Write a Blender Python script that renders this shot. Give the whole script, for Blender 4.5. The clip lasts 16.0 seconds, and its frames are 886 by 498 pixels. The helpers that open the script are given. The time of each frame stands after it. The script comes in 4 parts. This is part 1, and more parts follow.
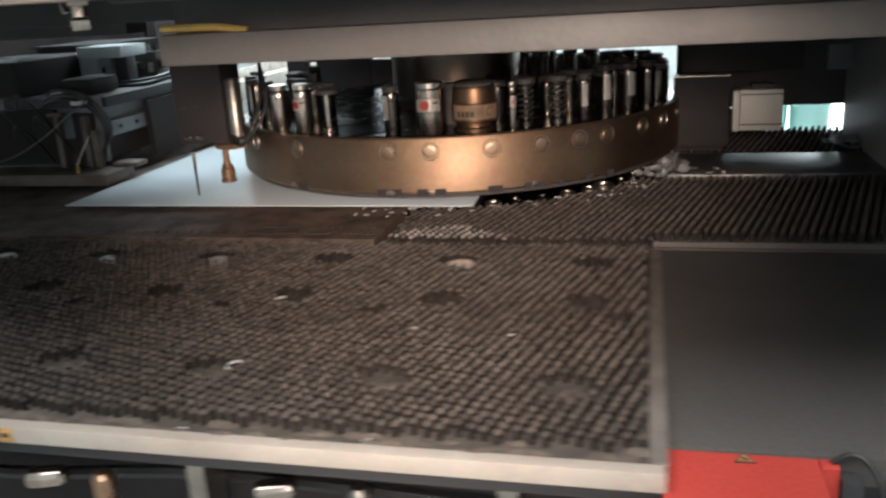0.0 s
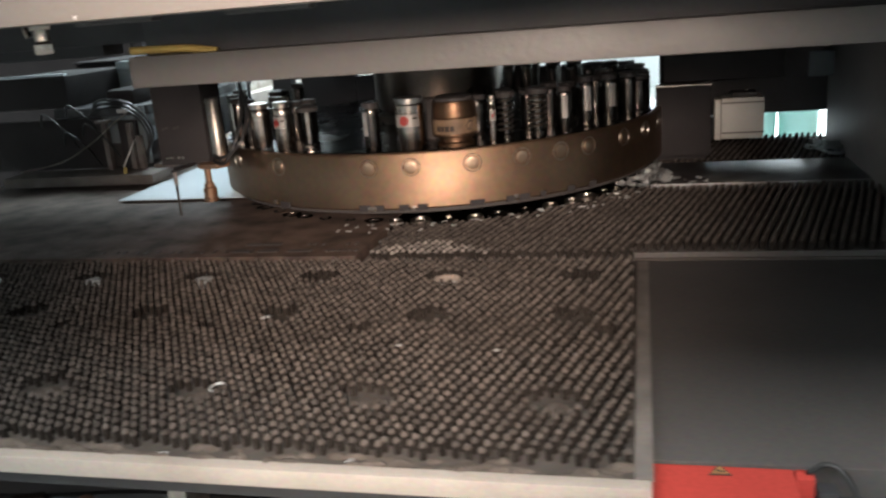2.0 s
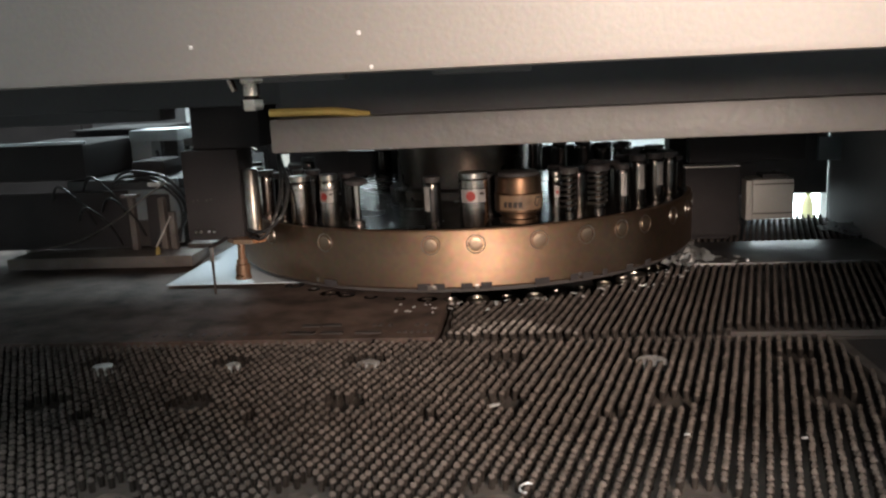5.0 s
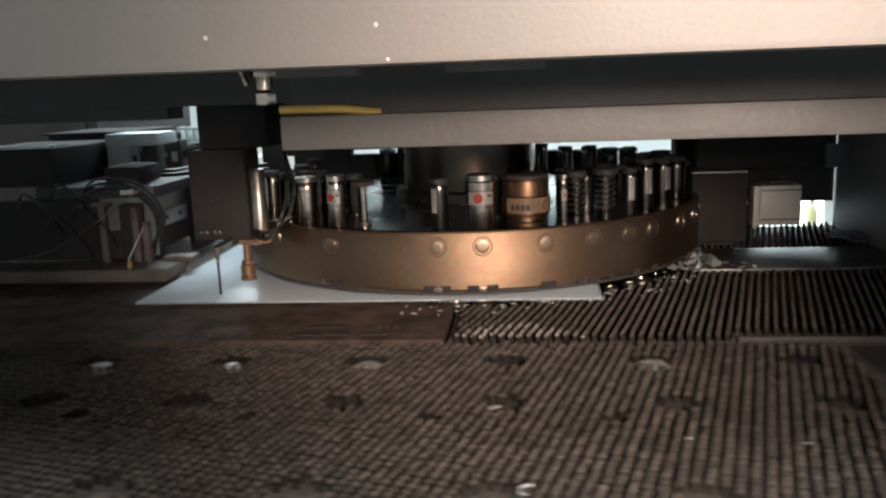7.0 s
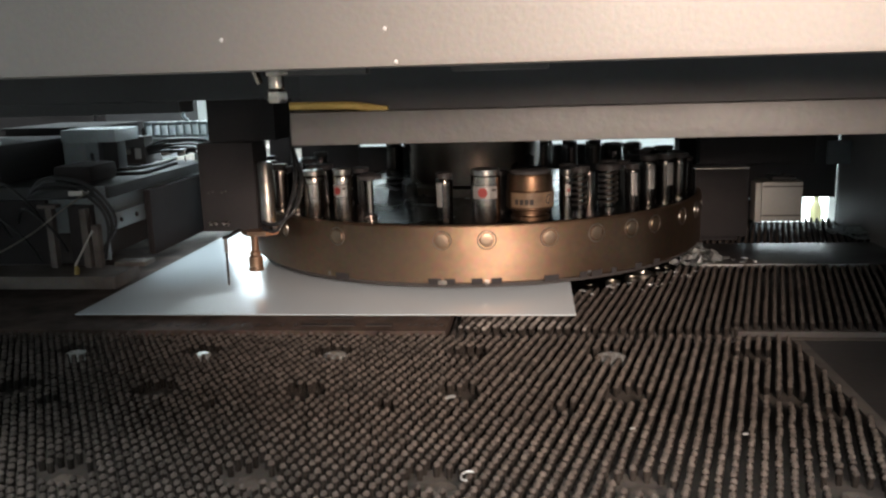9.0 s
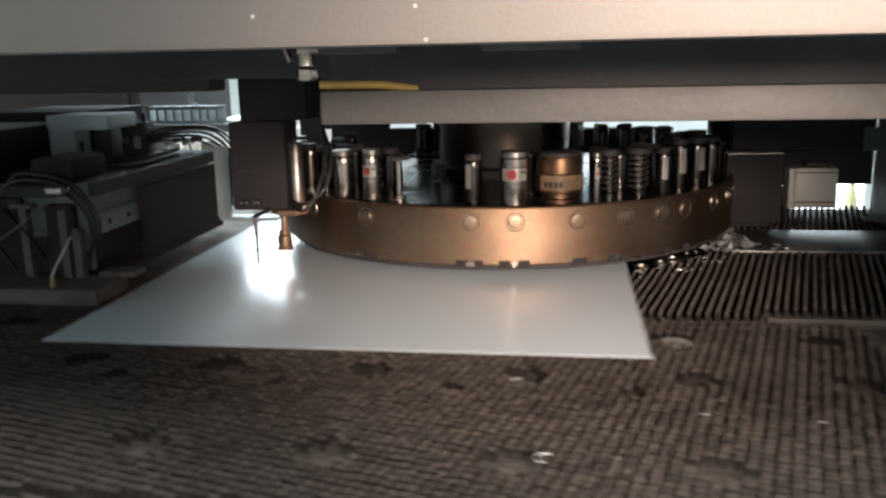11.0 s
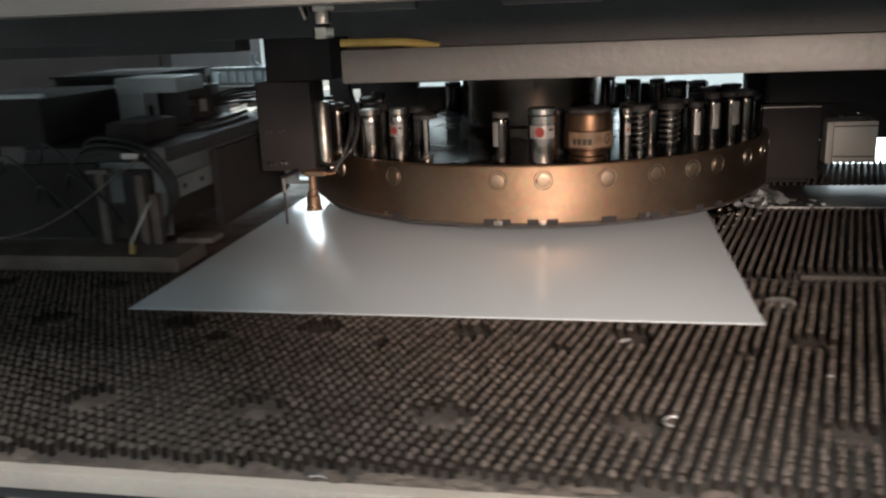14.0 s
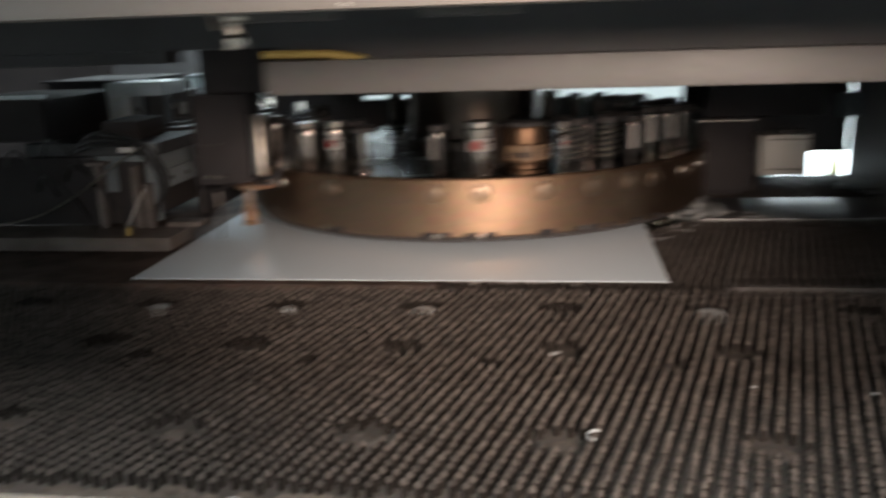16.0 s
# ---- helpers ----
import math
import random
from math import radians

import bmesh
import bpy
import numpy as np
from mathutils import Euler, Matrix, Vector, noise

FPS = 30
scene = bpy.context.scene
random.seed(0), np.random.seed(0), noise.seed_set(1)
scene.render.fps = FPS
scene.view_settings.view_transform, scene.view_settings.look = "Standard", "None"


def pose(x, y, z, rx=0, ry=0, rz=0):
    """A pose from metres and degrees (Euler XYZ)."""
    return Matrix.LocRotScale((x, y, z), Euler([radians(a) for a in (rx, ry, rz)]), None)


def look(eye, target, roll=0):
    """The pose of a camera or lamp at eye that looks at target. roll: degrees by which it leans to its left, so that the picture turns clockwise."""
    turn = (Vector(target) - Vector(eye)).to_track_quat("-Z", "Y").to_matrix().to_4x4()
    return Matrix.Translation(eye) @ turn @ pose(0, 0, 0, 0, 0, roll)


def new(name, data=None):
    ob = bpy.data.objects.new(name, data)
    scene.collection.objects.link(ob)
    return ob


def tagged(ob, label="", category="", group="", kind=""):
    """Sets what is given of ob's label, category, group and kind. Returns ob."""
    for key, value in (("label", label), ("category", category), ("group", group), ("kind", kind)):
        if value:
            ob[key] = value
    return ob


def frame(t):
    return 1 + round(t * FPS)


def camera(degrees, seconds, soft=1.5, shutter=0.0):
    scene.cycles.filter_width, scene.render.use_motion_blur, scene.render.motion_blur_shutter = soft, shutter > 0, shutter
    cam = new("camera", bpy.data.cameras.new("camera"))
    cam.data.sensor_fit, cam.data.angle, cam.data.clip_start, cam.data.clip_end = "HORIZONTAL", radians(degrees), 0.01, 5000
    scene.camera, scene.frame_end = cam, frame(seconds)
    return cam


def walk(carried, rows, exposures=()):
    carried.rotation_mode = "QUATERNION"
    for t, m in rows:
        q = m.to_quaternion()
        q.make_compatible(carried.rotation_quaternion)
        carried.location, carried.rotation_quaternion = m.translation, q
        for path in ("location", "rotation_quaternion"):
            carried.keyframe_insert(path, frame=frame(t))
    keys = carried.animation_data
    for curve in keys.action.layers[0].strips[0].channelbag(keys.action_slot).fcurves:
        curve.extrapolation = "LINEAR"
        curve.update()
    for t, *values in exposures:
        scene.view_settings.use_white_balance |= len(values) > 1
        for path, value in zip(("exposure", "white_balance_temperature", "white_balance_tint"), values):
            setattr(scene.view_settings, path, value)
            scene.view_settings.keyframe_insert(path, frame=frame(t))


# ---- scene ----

# World: brush tips of the tables at z = 0, turret axis at x = y = 0, y away from the operator, floor at FLOOR.
FLOOR = -0.86
cam = camera(55.2, 16.0, soft=2.4, shutter=1.0)
CAMERA_ROWS = [
    (0, 0.436, -1.931, 0.392, 14.18, -17.23, -3.50), (0.5, 0.480, -1.929, 0.392, 13.76, -16.64, -3.76), (1, 0.502, -1.925, 0.388, 13.97, -16.28, -4.24),
    (1.5, 0.488, -1.922, 0.391, 13.61, -16.26, -4.56), (2, 0.461, -1.920, 0.392, 13.94, -16.36, -4.67), (2.5, 0.362, -1.909, 0.395, 13.02, -17.33, -5.18),
    (3, 0.260, -1.905, 0.389, 12.13, -18.14, -5.42), (3.3, 0.250, -1.907, 0.389, 11.54, -17.67, -5.26), (3.4, 0.232, -1.911, 0.390, 10.43, -16.78, -4.94),
    (3.5, 0.211, -1.915, 0.391, 9.20, -15.79, -4.60), (3.6, 0.195, -1.909, 0.390, 7.82, -14.36, -4.05), (3.7, 0.187, -1.905, 0.389, 7.10, -13.61, -3.77),
    (3.8, 0.182, -1.903, 0.389, 6.72, -13.21, -3.62), (4, 0.179, -1.902, 0.389, 6.44, -12.92, -3.51), (4.5, 0.154, -1.902, 0.392, 6.10, -11.87, -3.02),
    (7, 0.134, -1.897, 0.383, 6.03, -10.98, -2.08), (7.5, 0.137, -1.899, 0.381, 6.13, -10.97, -2.12), (8, 0.137, -1.911, 0.386, 6.16, -11.23, -1.83),
    (10.5, 0.136, -1.923, 0.391, 7.31, -12.02, -1.23), (11, 0.138, -1.922, 0.387, 8.38, -12.60, -1.21), (11.5, 0.137, -1.925, 0.390, 9.43, -13.29, -1.44),
    (12, 0.136, -1.924, 0.388, 10.09, -13.61, -1.61), (12.5, 0.138, -1.925, 0.386, 10.58, -14.22, -1.84), (13, 0.148, -1.922, 0.384, 10.86, -14.76, -2.12),
    (13.5, 0.151, -1.917, 0.384, 10.95, -15.18, -2.37), (14, 0.150, -1.915, 0.385, 10.91, -15.26, -2.30), (14.5, 0.151, -1.911, 0.385, 10.89, -15.26, -2.34),
    (15, 0.153, -1.910, 0.386, 10.77, -15.13, -2.24), (15.5, 0.153, -1.902, 0.383, 10.38, -14.96, -2.17), (15.8, 0.157, -1.902, 0.383, 10.03, -14.89, -2.13),
    (15.9, 0.163, -1.901, 0.383, 9.48, -14.79, -2.07), (16, 0.181, -1.899, 0.382, 7.87, -14.48, -1.89)]
walk(cam, [(t, pose(x, y, z, 90 + pitch, 0, yaw) @ pose(0, 0, 0, 0, 0, roll)) for t, x, y, z, yaw, pitch, roll in CAMERA_ROWS],
     exposures=[(0, 0.12), (3, 0.06), (4, -0.02), (7, -0.06), (10.5, 0.0), (12, 0.14), (13.5, -0.08), (16, -0.22)])

# Seconds, sideways travel of the table and carriage, y of the sheet's front edge: short holds between quick moves.
FEED = [
    (0, -0.136, -0.455), (0.1, -0.146, -0.447), (0.32, -0.143, -0.447), (0.4, -0.114, -0.420), (0.5, -0.084, -0.391), (0.6, -0.075, -0.383),
    (0.82, -0.074, -0.383), (0.9, -0.097, -0.358), (1, -0.132, -0.327), (1.1, -0.139, -0.319), (1.32, -0.140, -0.319), (1.4, -0.111, -0.294),
    (1.5, -0.085, -0.273), (1.6, -0.074, -0.265), (1.83, -0.071, -0.265), (1.9, -0.091, -0.243), (2, -0.126, -0.215), (2.1, -0.139, -0.207),
    (2.32, -0.137, -0.207), (2.4, -0.114, -0.182), (2.5, -0.087, -0.162), (2.6, -0.080, -0.154), (2.82, -0.079, -0.154), (2.9, -0.098, -0.128),
    (3, -0.124, -0.104), (3.1, -0.133, -0.098), (3.32, -0.132, -0.098), (3.4, -0.120, -0.115), (3.5, -0.085, -0.159), (3.6, -0.046, -0.175),
    (3.7, -0.014, -0.178), (3.8, 0.006, -0.178), (4.02, 0.010, -0.178), (4.1, -0.008, -0.160), (4.2, -0.039, -0.125), (4.3, -0.054, -0.105),
    (4.52, -0.060, -0.105), (4.6, -0.041, -0.125), (4.7, -0.015, -0.200), (4.8, 0.007, -0.270), (4.9, 0.009, -0.290), (5.1, 0.009, -0.290),
    (5.2, -0.025, -0.260), (5.35, -0.057, -0.225), (5.6, -0.058, -0.225), (5.75, -0.020, -0.320), (5.9, 0.009, -0.410), (6.2, 0.009, -0.410),
    (6.3, -0.025, -0.375), (6.45, -0.057, -0.345), (6.8, -0.057, -0.345), (6.9, -0.039, -0.375), (7, 0.000, -0.431), (7.1, 0.010, -0.490),
    (7.2, 0.011, -0.533), (7.4, 0.009, -0.535), (7.52, 0.005, -0.535), (7.6, -0.028, -0.478), (7.7, -0.056, -0.470), (7.92, -0.060, -0.472),
    (8, -0.048, -0.482), (8.1, -0.022, -0.525), (8.2, 0.005, -0.580), (8.3, 0.011, -0.640), (8.6, 0.011, -0.645), (8.7, -0.022, -0.600),
    (8.85, -0.058, -0.578), (9.15, -0.058, -0.578), (9.25, -0.020, -0.650), (9.4, 0.011, -0.750), (9.7, 0.011, -0.755), (9.8, -0.022, -0.715),
    (9.95, -0.058, -0.690), (10.25, -0.058, -0.690), (10.3, -0.054, -0.698), (10.4, -0.024, -0.745), (10.5, 0.008, -0.792), (10.6, 0.011, -0.840),
    (10.7, 0.014, -0.863), (10.9, 0.014, -0.865), (11, -0.007, -0.852), (11.1, -0.044, -0.814), (11.2, -0.058, -0.808), (11.4, -0.059, -0.806),
    (11.5, -0.040, -0.827), (11.6, -0.006, -0.885), (11.7, 0.010, -0.942), (11.8, 0.013, -0.978), (11.9, 0.014, -0.992), (12, 0.012, -0.994),
    (12.1, 0.007, -0.985), (12.2, -0.018, -0.950), (12.3, -0.053, -0.927), (12.4, -0.061, -0.922), (12.5, -0.060, -0.923), (12.6, -0.052, -0.928),
    (12.7, -0.022, -0.958), (12.8, 0.027, -0.985), (12.9, 0.072, -0.996), (13, 0.093, -0.993), (13.1, 0.101, -0.987), (13.3, 0.097, -0.985),
    (13.4, 0.066, -0.950), (13.5, 0.032, -0.922), (13.6, 0.029, -0.917), (13.8, 0.036, -0.909), (13.9, 0.064, -0.893), (14, 0.093, -0.875),
    (14.1, 0.099, -0.871), (14.3, 0.097, -0.869), (14.4, 0.067, -0.836), (14.5, 0.034, -0.807), (14.6, 0.027, -0.803), (14.8, 0.034, -0.797),
    (14.9, 0.061, -0.776), (15, 0.089, -0.757), (15.1, 0.099, -0.755), (15.3, 0.096, -0.752), (15.4, 0.072, -0.720), (15.5, 0.037, -0.686),
    (15.6, 0.033, -0.681), (15.8, 0.037, -0.678), (15.9, 0.062, -0.664), (16, 0.091, -0.642)]

# ---- world and lights ----
world = bpy.data.worlds.new("hall_air")
scene.world = world
world.use_nodes = True
world.node_tree.nodes["Background"].inputs["Color"].default_value = (0.55, 0.62, 0.7, 1)
world.node_tree.nodes["Background"].inputs["Strength"].default_value = 0.02


def area_lamp(name, eye, target, w, h, watts, colour):
    d = bpy.data.lights.new(name, "AREA")
    d.shape, d.size, d.size_y, d.energy, d.color = "RECTANGLE", w, h, watts, colour
    ob = new(name, d)
    ob.matrix_world = look(eye, target)
    return ob


spot = bpy.data.lights.new("work_lamp_light", "SPOT")
spot.energy, spot.color, spot.spot_size, spot.spot_blend, spot.shadow_soft_size = 245, (1.0, 0.79, 0.66), radians(38), 1.0, 0.12
new("work_lamp_light", spot).matrix_world = look((0.52, -2.45, 0.56), (0.06, -0.42, 0.14))
# Fill light added overhead in front to lift the dark parts.
area_lamp("hall_fill_light", (0.0, -3.6, 4.35), (0.0, -3.0, 0.0), 5.0, 2.4, 300, (0.95, 0.96, 0.96))
area_lamp("window_daylight", (-1.0, 8.7, 1.95), (-0.6, 1.0, 0.0), 7.6, 2.8, 340, (0.80, 0.95, 1.0))
# Added daylight fill from above, brightens the rails and carriage at the rear.
area_lamp("rear_fill_daylight", (-1.1, 3.4, 4.40), (-0.9, 1.2, 0.0), 3.0, 2.2, 620, (0.80, 0.95, 1.0))


# ---- materials ----
def material(name, base, rough=0.5, metal=0.0, other=None, scale=20.0, fine=180.0, amount=0.5, bump=0.15, rough_var=0.15, per_piece=0.0, specular=0.5, stretch=(1, 1, 1)):
    m = bpy.data.materials.new(name)
    m.use_nodes = True
    nt = m.node_tree
    n, l = nt.nodes, nt.links
    b = n["Principled BSDF"]
    tc = n.new("ShaderNodeTexCoord")
    mp = n.new("ShaderNodeMapping")
    mp.inputs["Scale"].default_value = stretch
    l.new(tc.outputs["Object"], mp.inputs["Vector"])
    big, small = n.new("ShaderNodeTexNoise"), n.new("ShaderNodeTexNoise")
    for node, s in ((big, scale), (small, fine)):
        node.inputs["Scale"].default_value = s
        node.inputs["Detail"].default_value = 5
        l.new(mp.outputs["Vector"], node.inputs["Vector"])
    other = other or tuple(c * 0.55 for c in base)
    ramp = n.new("ShaderNodeValToRGB")
    ramp.color_ramp.elements[0].position, ramp.color_ramp.elements[1].position = 0.38, 0.68
    l.new(big.outputs["Fac"], ramp.inputs["Fac"])
    mix = n.new("ShaderNodeMix")
    mix.data_type = "RGBA"
    mix.inputs[6].default_value, mix.inputs[7].default_value = (*base, 1), (*other, 1)
    f = n.new("ShaderNodeMath")
    f.operation = "MULTIPLY"
    f.inputs[1].default_value = amount
    l.new(ramp.outputs["Color"], f.inputs[0])
    l.new(f.outputs[0], mix.inputs[0])
    out = mix.outputs[2]
    speck = n.new("ShaderNodeMix")
    speck.data_type, speck.blend_type = "RGBA", "OVERLAY"
    speck.inputs[0].default_value = 0.35 * amount
    l.new(out, speck.inputs[6])
    l.new(small.outputs["Color"], speck.inputs[7])
    hsv0 = n.new("ShaderNodeHueSaturation")
    hsv0.inputs["Saturation"].default_value = 0.9
    l.new(speck.outputs[2], hsv0.inputs["Color"])
    out = hsv0.outputs["Color"]
    if per_piece:
        info = n.new("ShaderNodeNewGeometry")
        oi = n.new("ShaderNodeObjectInfo")
        add = n.new("ShaderNodeMath")
        add.operation = "ADD"
        fr = n.new("ShaderNodeMath")
        fr.operation = "FRACT"
        l.new(info.outputs["Random Per Island"], add.inputs[0])
        l.new(oi.outputs["Random"], add.inputs[1])
        l.new(add.outputs[0], fr.inputs[0])
        rng = n.new("ShaderNodeMapRange")
        rng.inputs["To Min"].default_value, rng.inputs["To Max"].default_value = 1 - per_piece, 1 + per_piece
        l.new(fr.outputs[0], rng.inputs["Value"])
        l.new(rng.outputs[0], hsv0.inputs["Value"])
    l.new(out, b.inputs["Base Color"])
    rr = n.new("ShaderNodeMapRange")
    rr.inputs["To Min"].default_value, rr.inputs["To Max"].default_value = max(0.03, rough - rough_var), min(1, rough + rough_var)
    l.new(big.outputs["Fac"], rr.inputs["Value"])
    l.new(rr.outputs[0], b.inputs["Roughness"])
    b.inputs["Metallic"].default_value = metal
    b.inputs["Specular IOR Level"].default_value = specular
    if bump:
        bp = n.new("ShaderNodeBump")
        bp.inputs["Strength"].default_value, bp.inputs["Distance"].default_value = bump, 0.002
        l.new(small.outputs["Fac"], bp.inputs["Height"])
        l.new(bp.outputs["Normal"], b.inputs["Normal"])
    return m


def glow(name, colour, strength):
    m = bpy.data.materials.new(name)
    m.use_nodes = True
    b = m.node_tree.nodes["Principled BSDF"]
    b.inputs["Base Color"].default_value = (*colour, 1)
    b.inputs["Emission Color"].default_value = (*colour, 1)
    b.inputs["Emission Strength"].default_value = strength
    return m


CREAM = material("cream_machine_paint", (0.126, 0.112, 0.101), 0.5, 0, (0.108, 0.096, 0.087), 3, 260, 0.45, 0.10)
RAIL_PAINT = material("pale_rail_paint", (0.44, 0.385, 0.33), 0.5, 0, (0.33, 0.28, 0.235), 9, 260, 0.7, 0.2)
GREY_PAINT = material("grey_hammered_paint", (0.060, 0.056, 0.053), 0.5, 0, (0.048, 0.045, 0.043), 6, 120, 0.6, 0.30)
DARK_PAINT = material("dark_grey_paint", (0.052, 0.053, 0.056), 0.55, 0, (0.034, 0.035, 0.037), 5, 150, 0.7, 0.2, specular=0.3)
MID_PAINT = material("blue_grey_paint", (0.18, 0.210, 0.225), 0.45, 0, (0.10, 0.118, 0.128), 7, 160, 0.7, 0.2)
CARBON = material("matt_black_plastic", (0.034, 0.031, 0.032), 0.85, 0, (0.050, 0.045, 0.046), 9, 200, 0.6, 0.1, specular=0.12)
BLACK = material("black_coated_steel", (0.042, 0.037, 0.036), 0.6, 0, (0.058, 0.049, 0.045), 14, 200, 0.6, 0.15, specular=0.3)
FRAME = material("dark_frame_paint", (0.090, 0.082, 0.084), 0.6, 0, (0.060, 0.054, 0.055), 6, 160, 0.7, 0.2, specular=0.3)
RIM = material("oiled_turret_steel", (0.300, 0.186, 0.113), 0.50, 1.0, (0.195, 0.117, 0.069), 5, 90, 0.8, 0.08, 0.08)
# Turned steel: fine grooves run round the rim, so the sheen spreads upright.
groove = RIM.node_tree.nodes.new("ShaderNodeTangent")
groove.direction_type, groove.axis = "RADIAL", "Z"
RIM.node_tree.links.new(groove.outputs["Tangent"], RIM.node_tree.nodes["Principled BSDF"].inputs["Tangent"])
RIM.node_tree.nodes["Principled BSDF"].inputs["Anisotropic"].default_value = 0.45
RIM.node_tree.nodes["Principled BSDF"].inputs["Anisotropic Rotation"].default_value = 0.25
HUB = material("oiled_hub_steel", (0.12, 0.092, 0.074), 0.30, 1.0, (0.06, 0.045, 0.036), 9, 120, 0.8, 0.10)
TURRET_TOP = material("oily_dark_steel", (0.085, 0.074, 0.067), 0.24, 1.0, (0.05, 0.043, 0.038), 18, 160, 0.8, 0.08)
CHROME = material("polished_steel", (0.44, 0.37, 0.32), 0.20, 1.0, (0.17, 0.125, 0.10), 25, 220, 0.8, 0.06, 0.10)
STEEL = material("worn_steel", (0.42, 0.38, 0.34), 0.34, 1.0, (0.20, 0.17, 0.14), 30, 240, 0.7, 0.12)
BOLT = material("pale_oiled_bolt", (0.36, 0.255, 0.175), 0.42, 1.0, (0.22, 0.15, 0.10), 40, 240, 0.6, 0.05)
BRASS = material("bronze_guide", (0.135, 0.074, 0.040), 0.44, 1.0, (0.065, 0.034, 0.019), 16, 200, 0.85, 0.08)
NOZZLE = material("brown_nozzle_metal", (0.42, 0.25, 0.15), 0.32, 0.85, (0.26, 0.14, 0.08), 60, 300, 0.6, 0.05)
LABEL = material("cream_label", (0.30, 0.185, 0.100), 0.5, 0, (0.17, 0.10, 0.055), 40, 300, 0.8, 0.0)
SILVER_LABEL = material("pale_label", (0.50, 0.46, 0.43), 0.35, 0.4, None, 40, 300, 0.3, 0.0)
INK = material("dark_ink", (0.05, 0.035, 0.03), 0.6)
RED = material("red_mark", (0.42, 0.028, 0.02), 0.45, 0, (0.30, 0.02, 0.015), 60, 300, 0.4, 0.0)
RED_PAINT = material("red_guard_paint", (0.52, 0.017, 0.002), 0.6, 0, (0.44, 0.013, 0.002), 8, 180, 0.6, 0.12, specular=0.05)
YELLOW = material("yellow_rubber", (0.36, 0.255, 0.045), 0.6, 0, (0.24, 0.165, 0.03), 30, 200, 0.5, 0.1)
PALE_YELLOW = material("pale_yellow_plastic", (0.85, 0.80, 0.42), 0.4, 0, (0.75, 0.70, 0.34), 12, 120, 0.5, 0.05)
STICKER = material("worn_orange_sticker", (0.50, 0.27, 0.055), 0.55, 0, (0.22, 0.10, 0.03), 70, 260, 0.9, 0.05)
# Tuft colours hold dust and oil, plus light on the tips and side shade.
LIT_DUSTY_TIP = material("lit_dusty_bristle_tip", (0.098, 0.079, 0.067), 0.70, 0, (0.058, 0.046, 0.039), 9, 900, 0.8, 0.6, 0.1, per_piece=0.36, specular=0.45)
SHADED_BRISTLE = material("shaded_dusty_black_bristle", (0.023, 0.0190, 0.0165), 0.9, 0, (0.034, 0.028, 0.024), 9, 900, 0.8, 0.6, 0.1, per_piece=0.26, specular=0.12)
LIT_OILY_TIP = material("lit_oily_bristle_tip", (0.082, 0.067, 0.058), 0.7, 0, (0.044, 0.036, 0.031), 9, 900, 0.8, 0.6, 0.1, per_piece=0.34, specular=0.35)
PALE_TIP = material("pale_bristle_tip", (0.34, 0.31, 0.28), 0.55, 0.2, (0.12, 0.10, 0.09), 30, 900, 0.9, 0.6, 0.1, per_piece=0.5)
LOOSE_DUST = material("pale_brown_dust", (0.145, 0.118, 0.099), 0.95, 0, (0.085, 0.069, 0.058), 45, 500, 0.9, 0.8, 0.05, specular=0.1)
EDGE_STEEL = material("dusty_edge_steel", (0.21, 0.185, 0.165), 0.6, 0.1, (0.13, 0.112, 0.10), 25, 200, 0.8, 0.2)
TRAY = material("dusty_grey_tray", (0.085, 0.073, 0.064), 0.7, 0.0, (0.050, 0.042, 0.037), 12, 180, 0.8, 0.2, specular=0.2)
OILY = material("oily_brown_plate", (0.100, 0.068, 0.054), 0.70, 0.0, (0.034, 0.024, 0.020), 16, 150, 1.0, 0.6, 0.14, specular=0.25)
CLAMP = material("greasy_grey_clamp_steel", (0.16, 0.135, 0.12), 0.6, 0.2, (0.075, 0.060, 0.052), 14, 160, 0.8, 0.3, specular=0.3)
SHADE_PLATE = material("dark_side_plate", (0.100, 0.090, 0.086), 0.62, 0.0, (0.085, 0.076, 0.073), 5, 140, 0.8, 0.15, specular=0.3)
SHEET = material("brushed_sheet_metal", (0.77, 0.87, 0.945), 0.27, 0.1, (0.765, 0.865, 0.94), 3, 60, 0.10, 0.0, 0.0, stretch=(1, 1.6, 1))
SHEET.node_tree.nodes["Principled BSDF"].inputs["Coat Weight"].default_value = 0.24
SHEET.node_tree.nodes["Principled BSDF"].inputs["Coat Roughness"].default_value = 0.07
ALU = material("pale_anodised_aluminium", (0.40, 0.375, 0.335), 0.5, 0.25, (0.48, 0.44, 0.39), 18, 220, 0.5, 0.08)
RUBBER = material("black_cable_rubber", (0.014, 0.014, 0.015), 0.42, 0, (0.03, 0.03, 0.03), 40, 200, 0.4, 0.05)
CONCRETE = material("pale_hall_floor", (0.46, 0.46, 0.44), 0.45, 0, (0.34, 0.34, 0.33), 1.2, 30, 0.7, 0.1)
PLASTER = material("pale_hall_wall", (0.66, 0.68, 0.68), 0.8, 0, (0.56, 0.58, 0.58), 0.8, 30, 0.5, 0.1)
PALE_RAIL = material("pale_blue_grey_rail", (0.50, 0.56, 0.58), 0.4, 0.1, (0.32, 0.37, 0.39), 8, 160, 0.6, 0.15)
STRIP = material("worn_slide_strip", (0.24, 0.24, 0.243), 0.32, 0.8, (0.10, 0.097, 0.097), 10, 160, 0.85, 0.06, 0.08)
TEAL = material("pale_teal_stand_in", (0.40, 0.76, 0.71), 0.4, 0, (0.32, 0.66, 0.62), 6, 100, 0.4, 0.05)
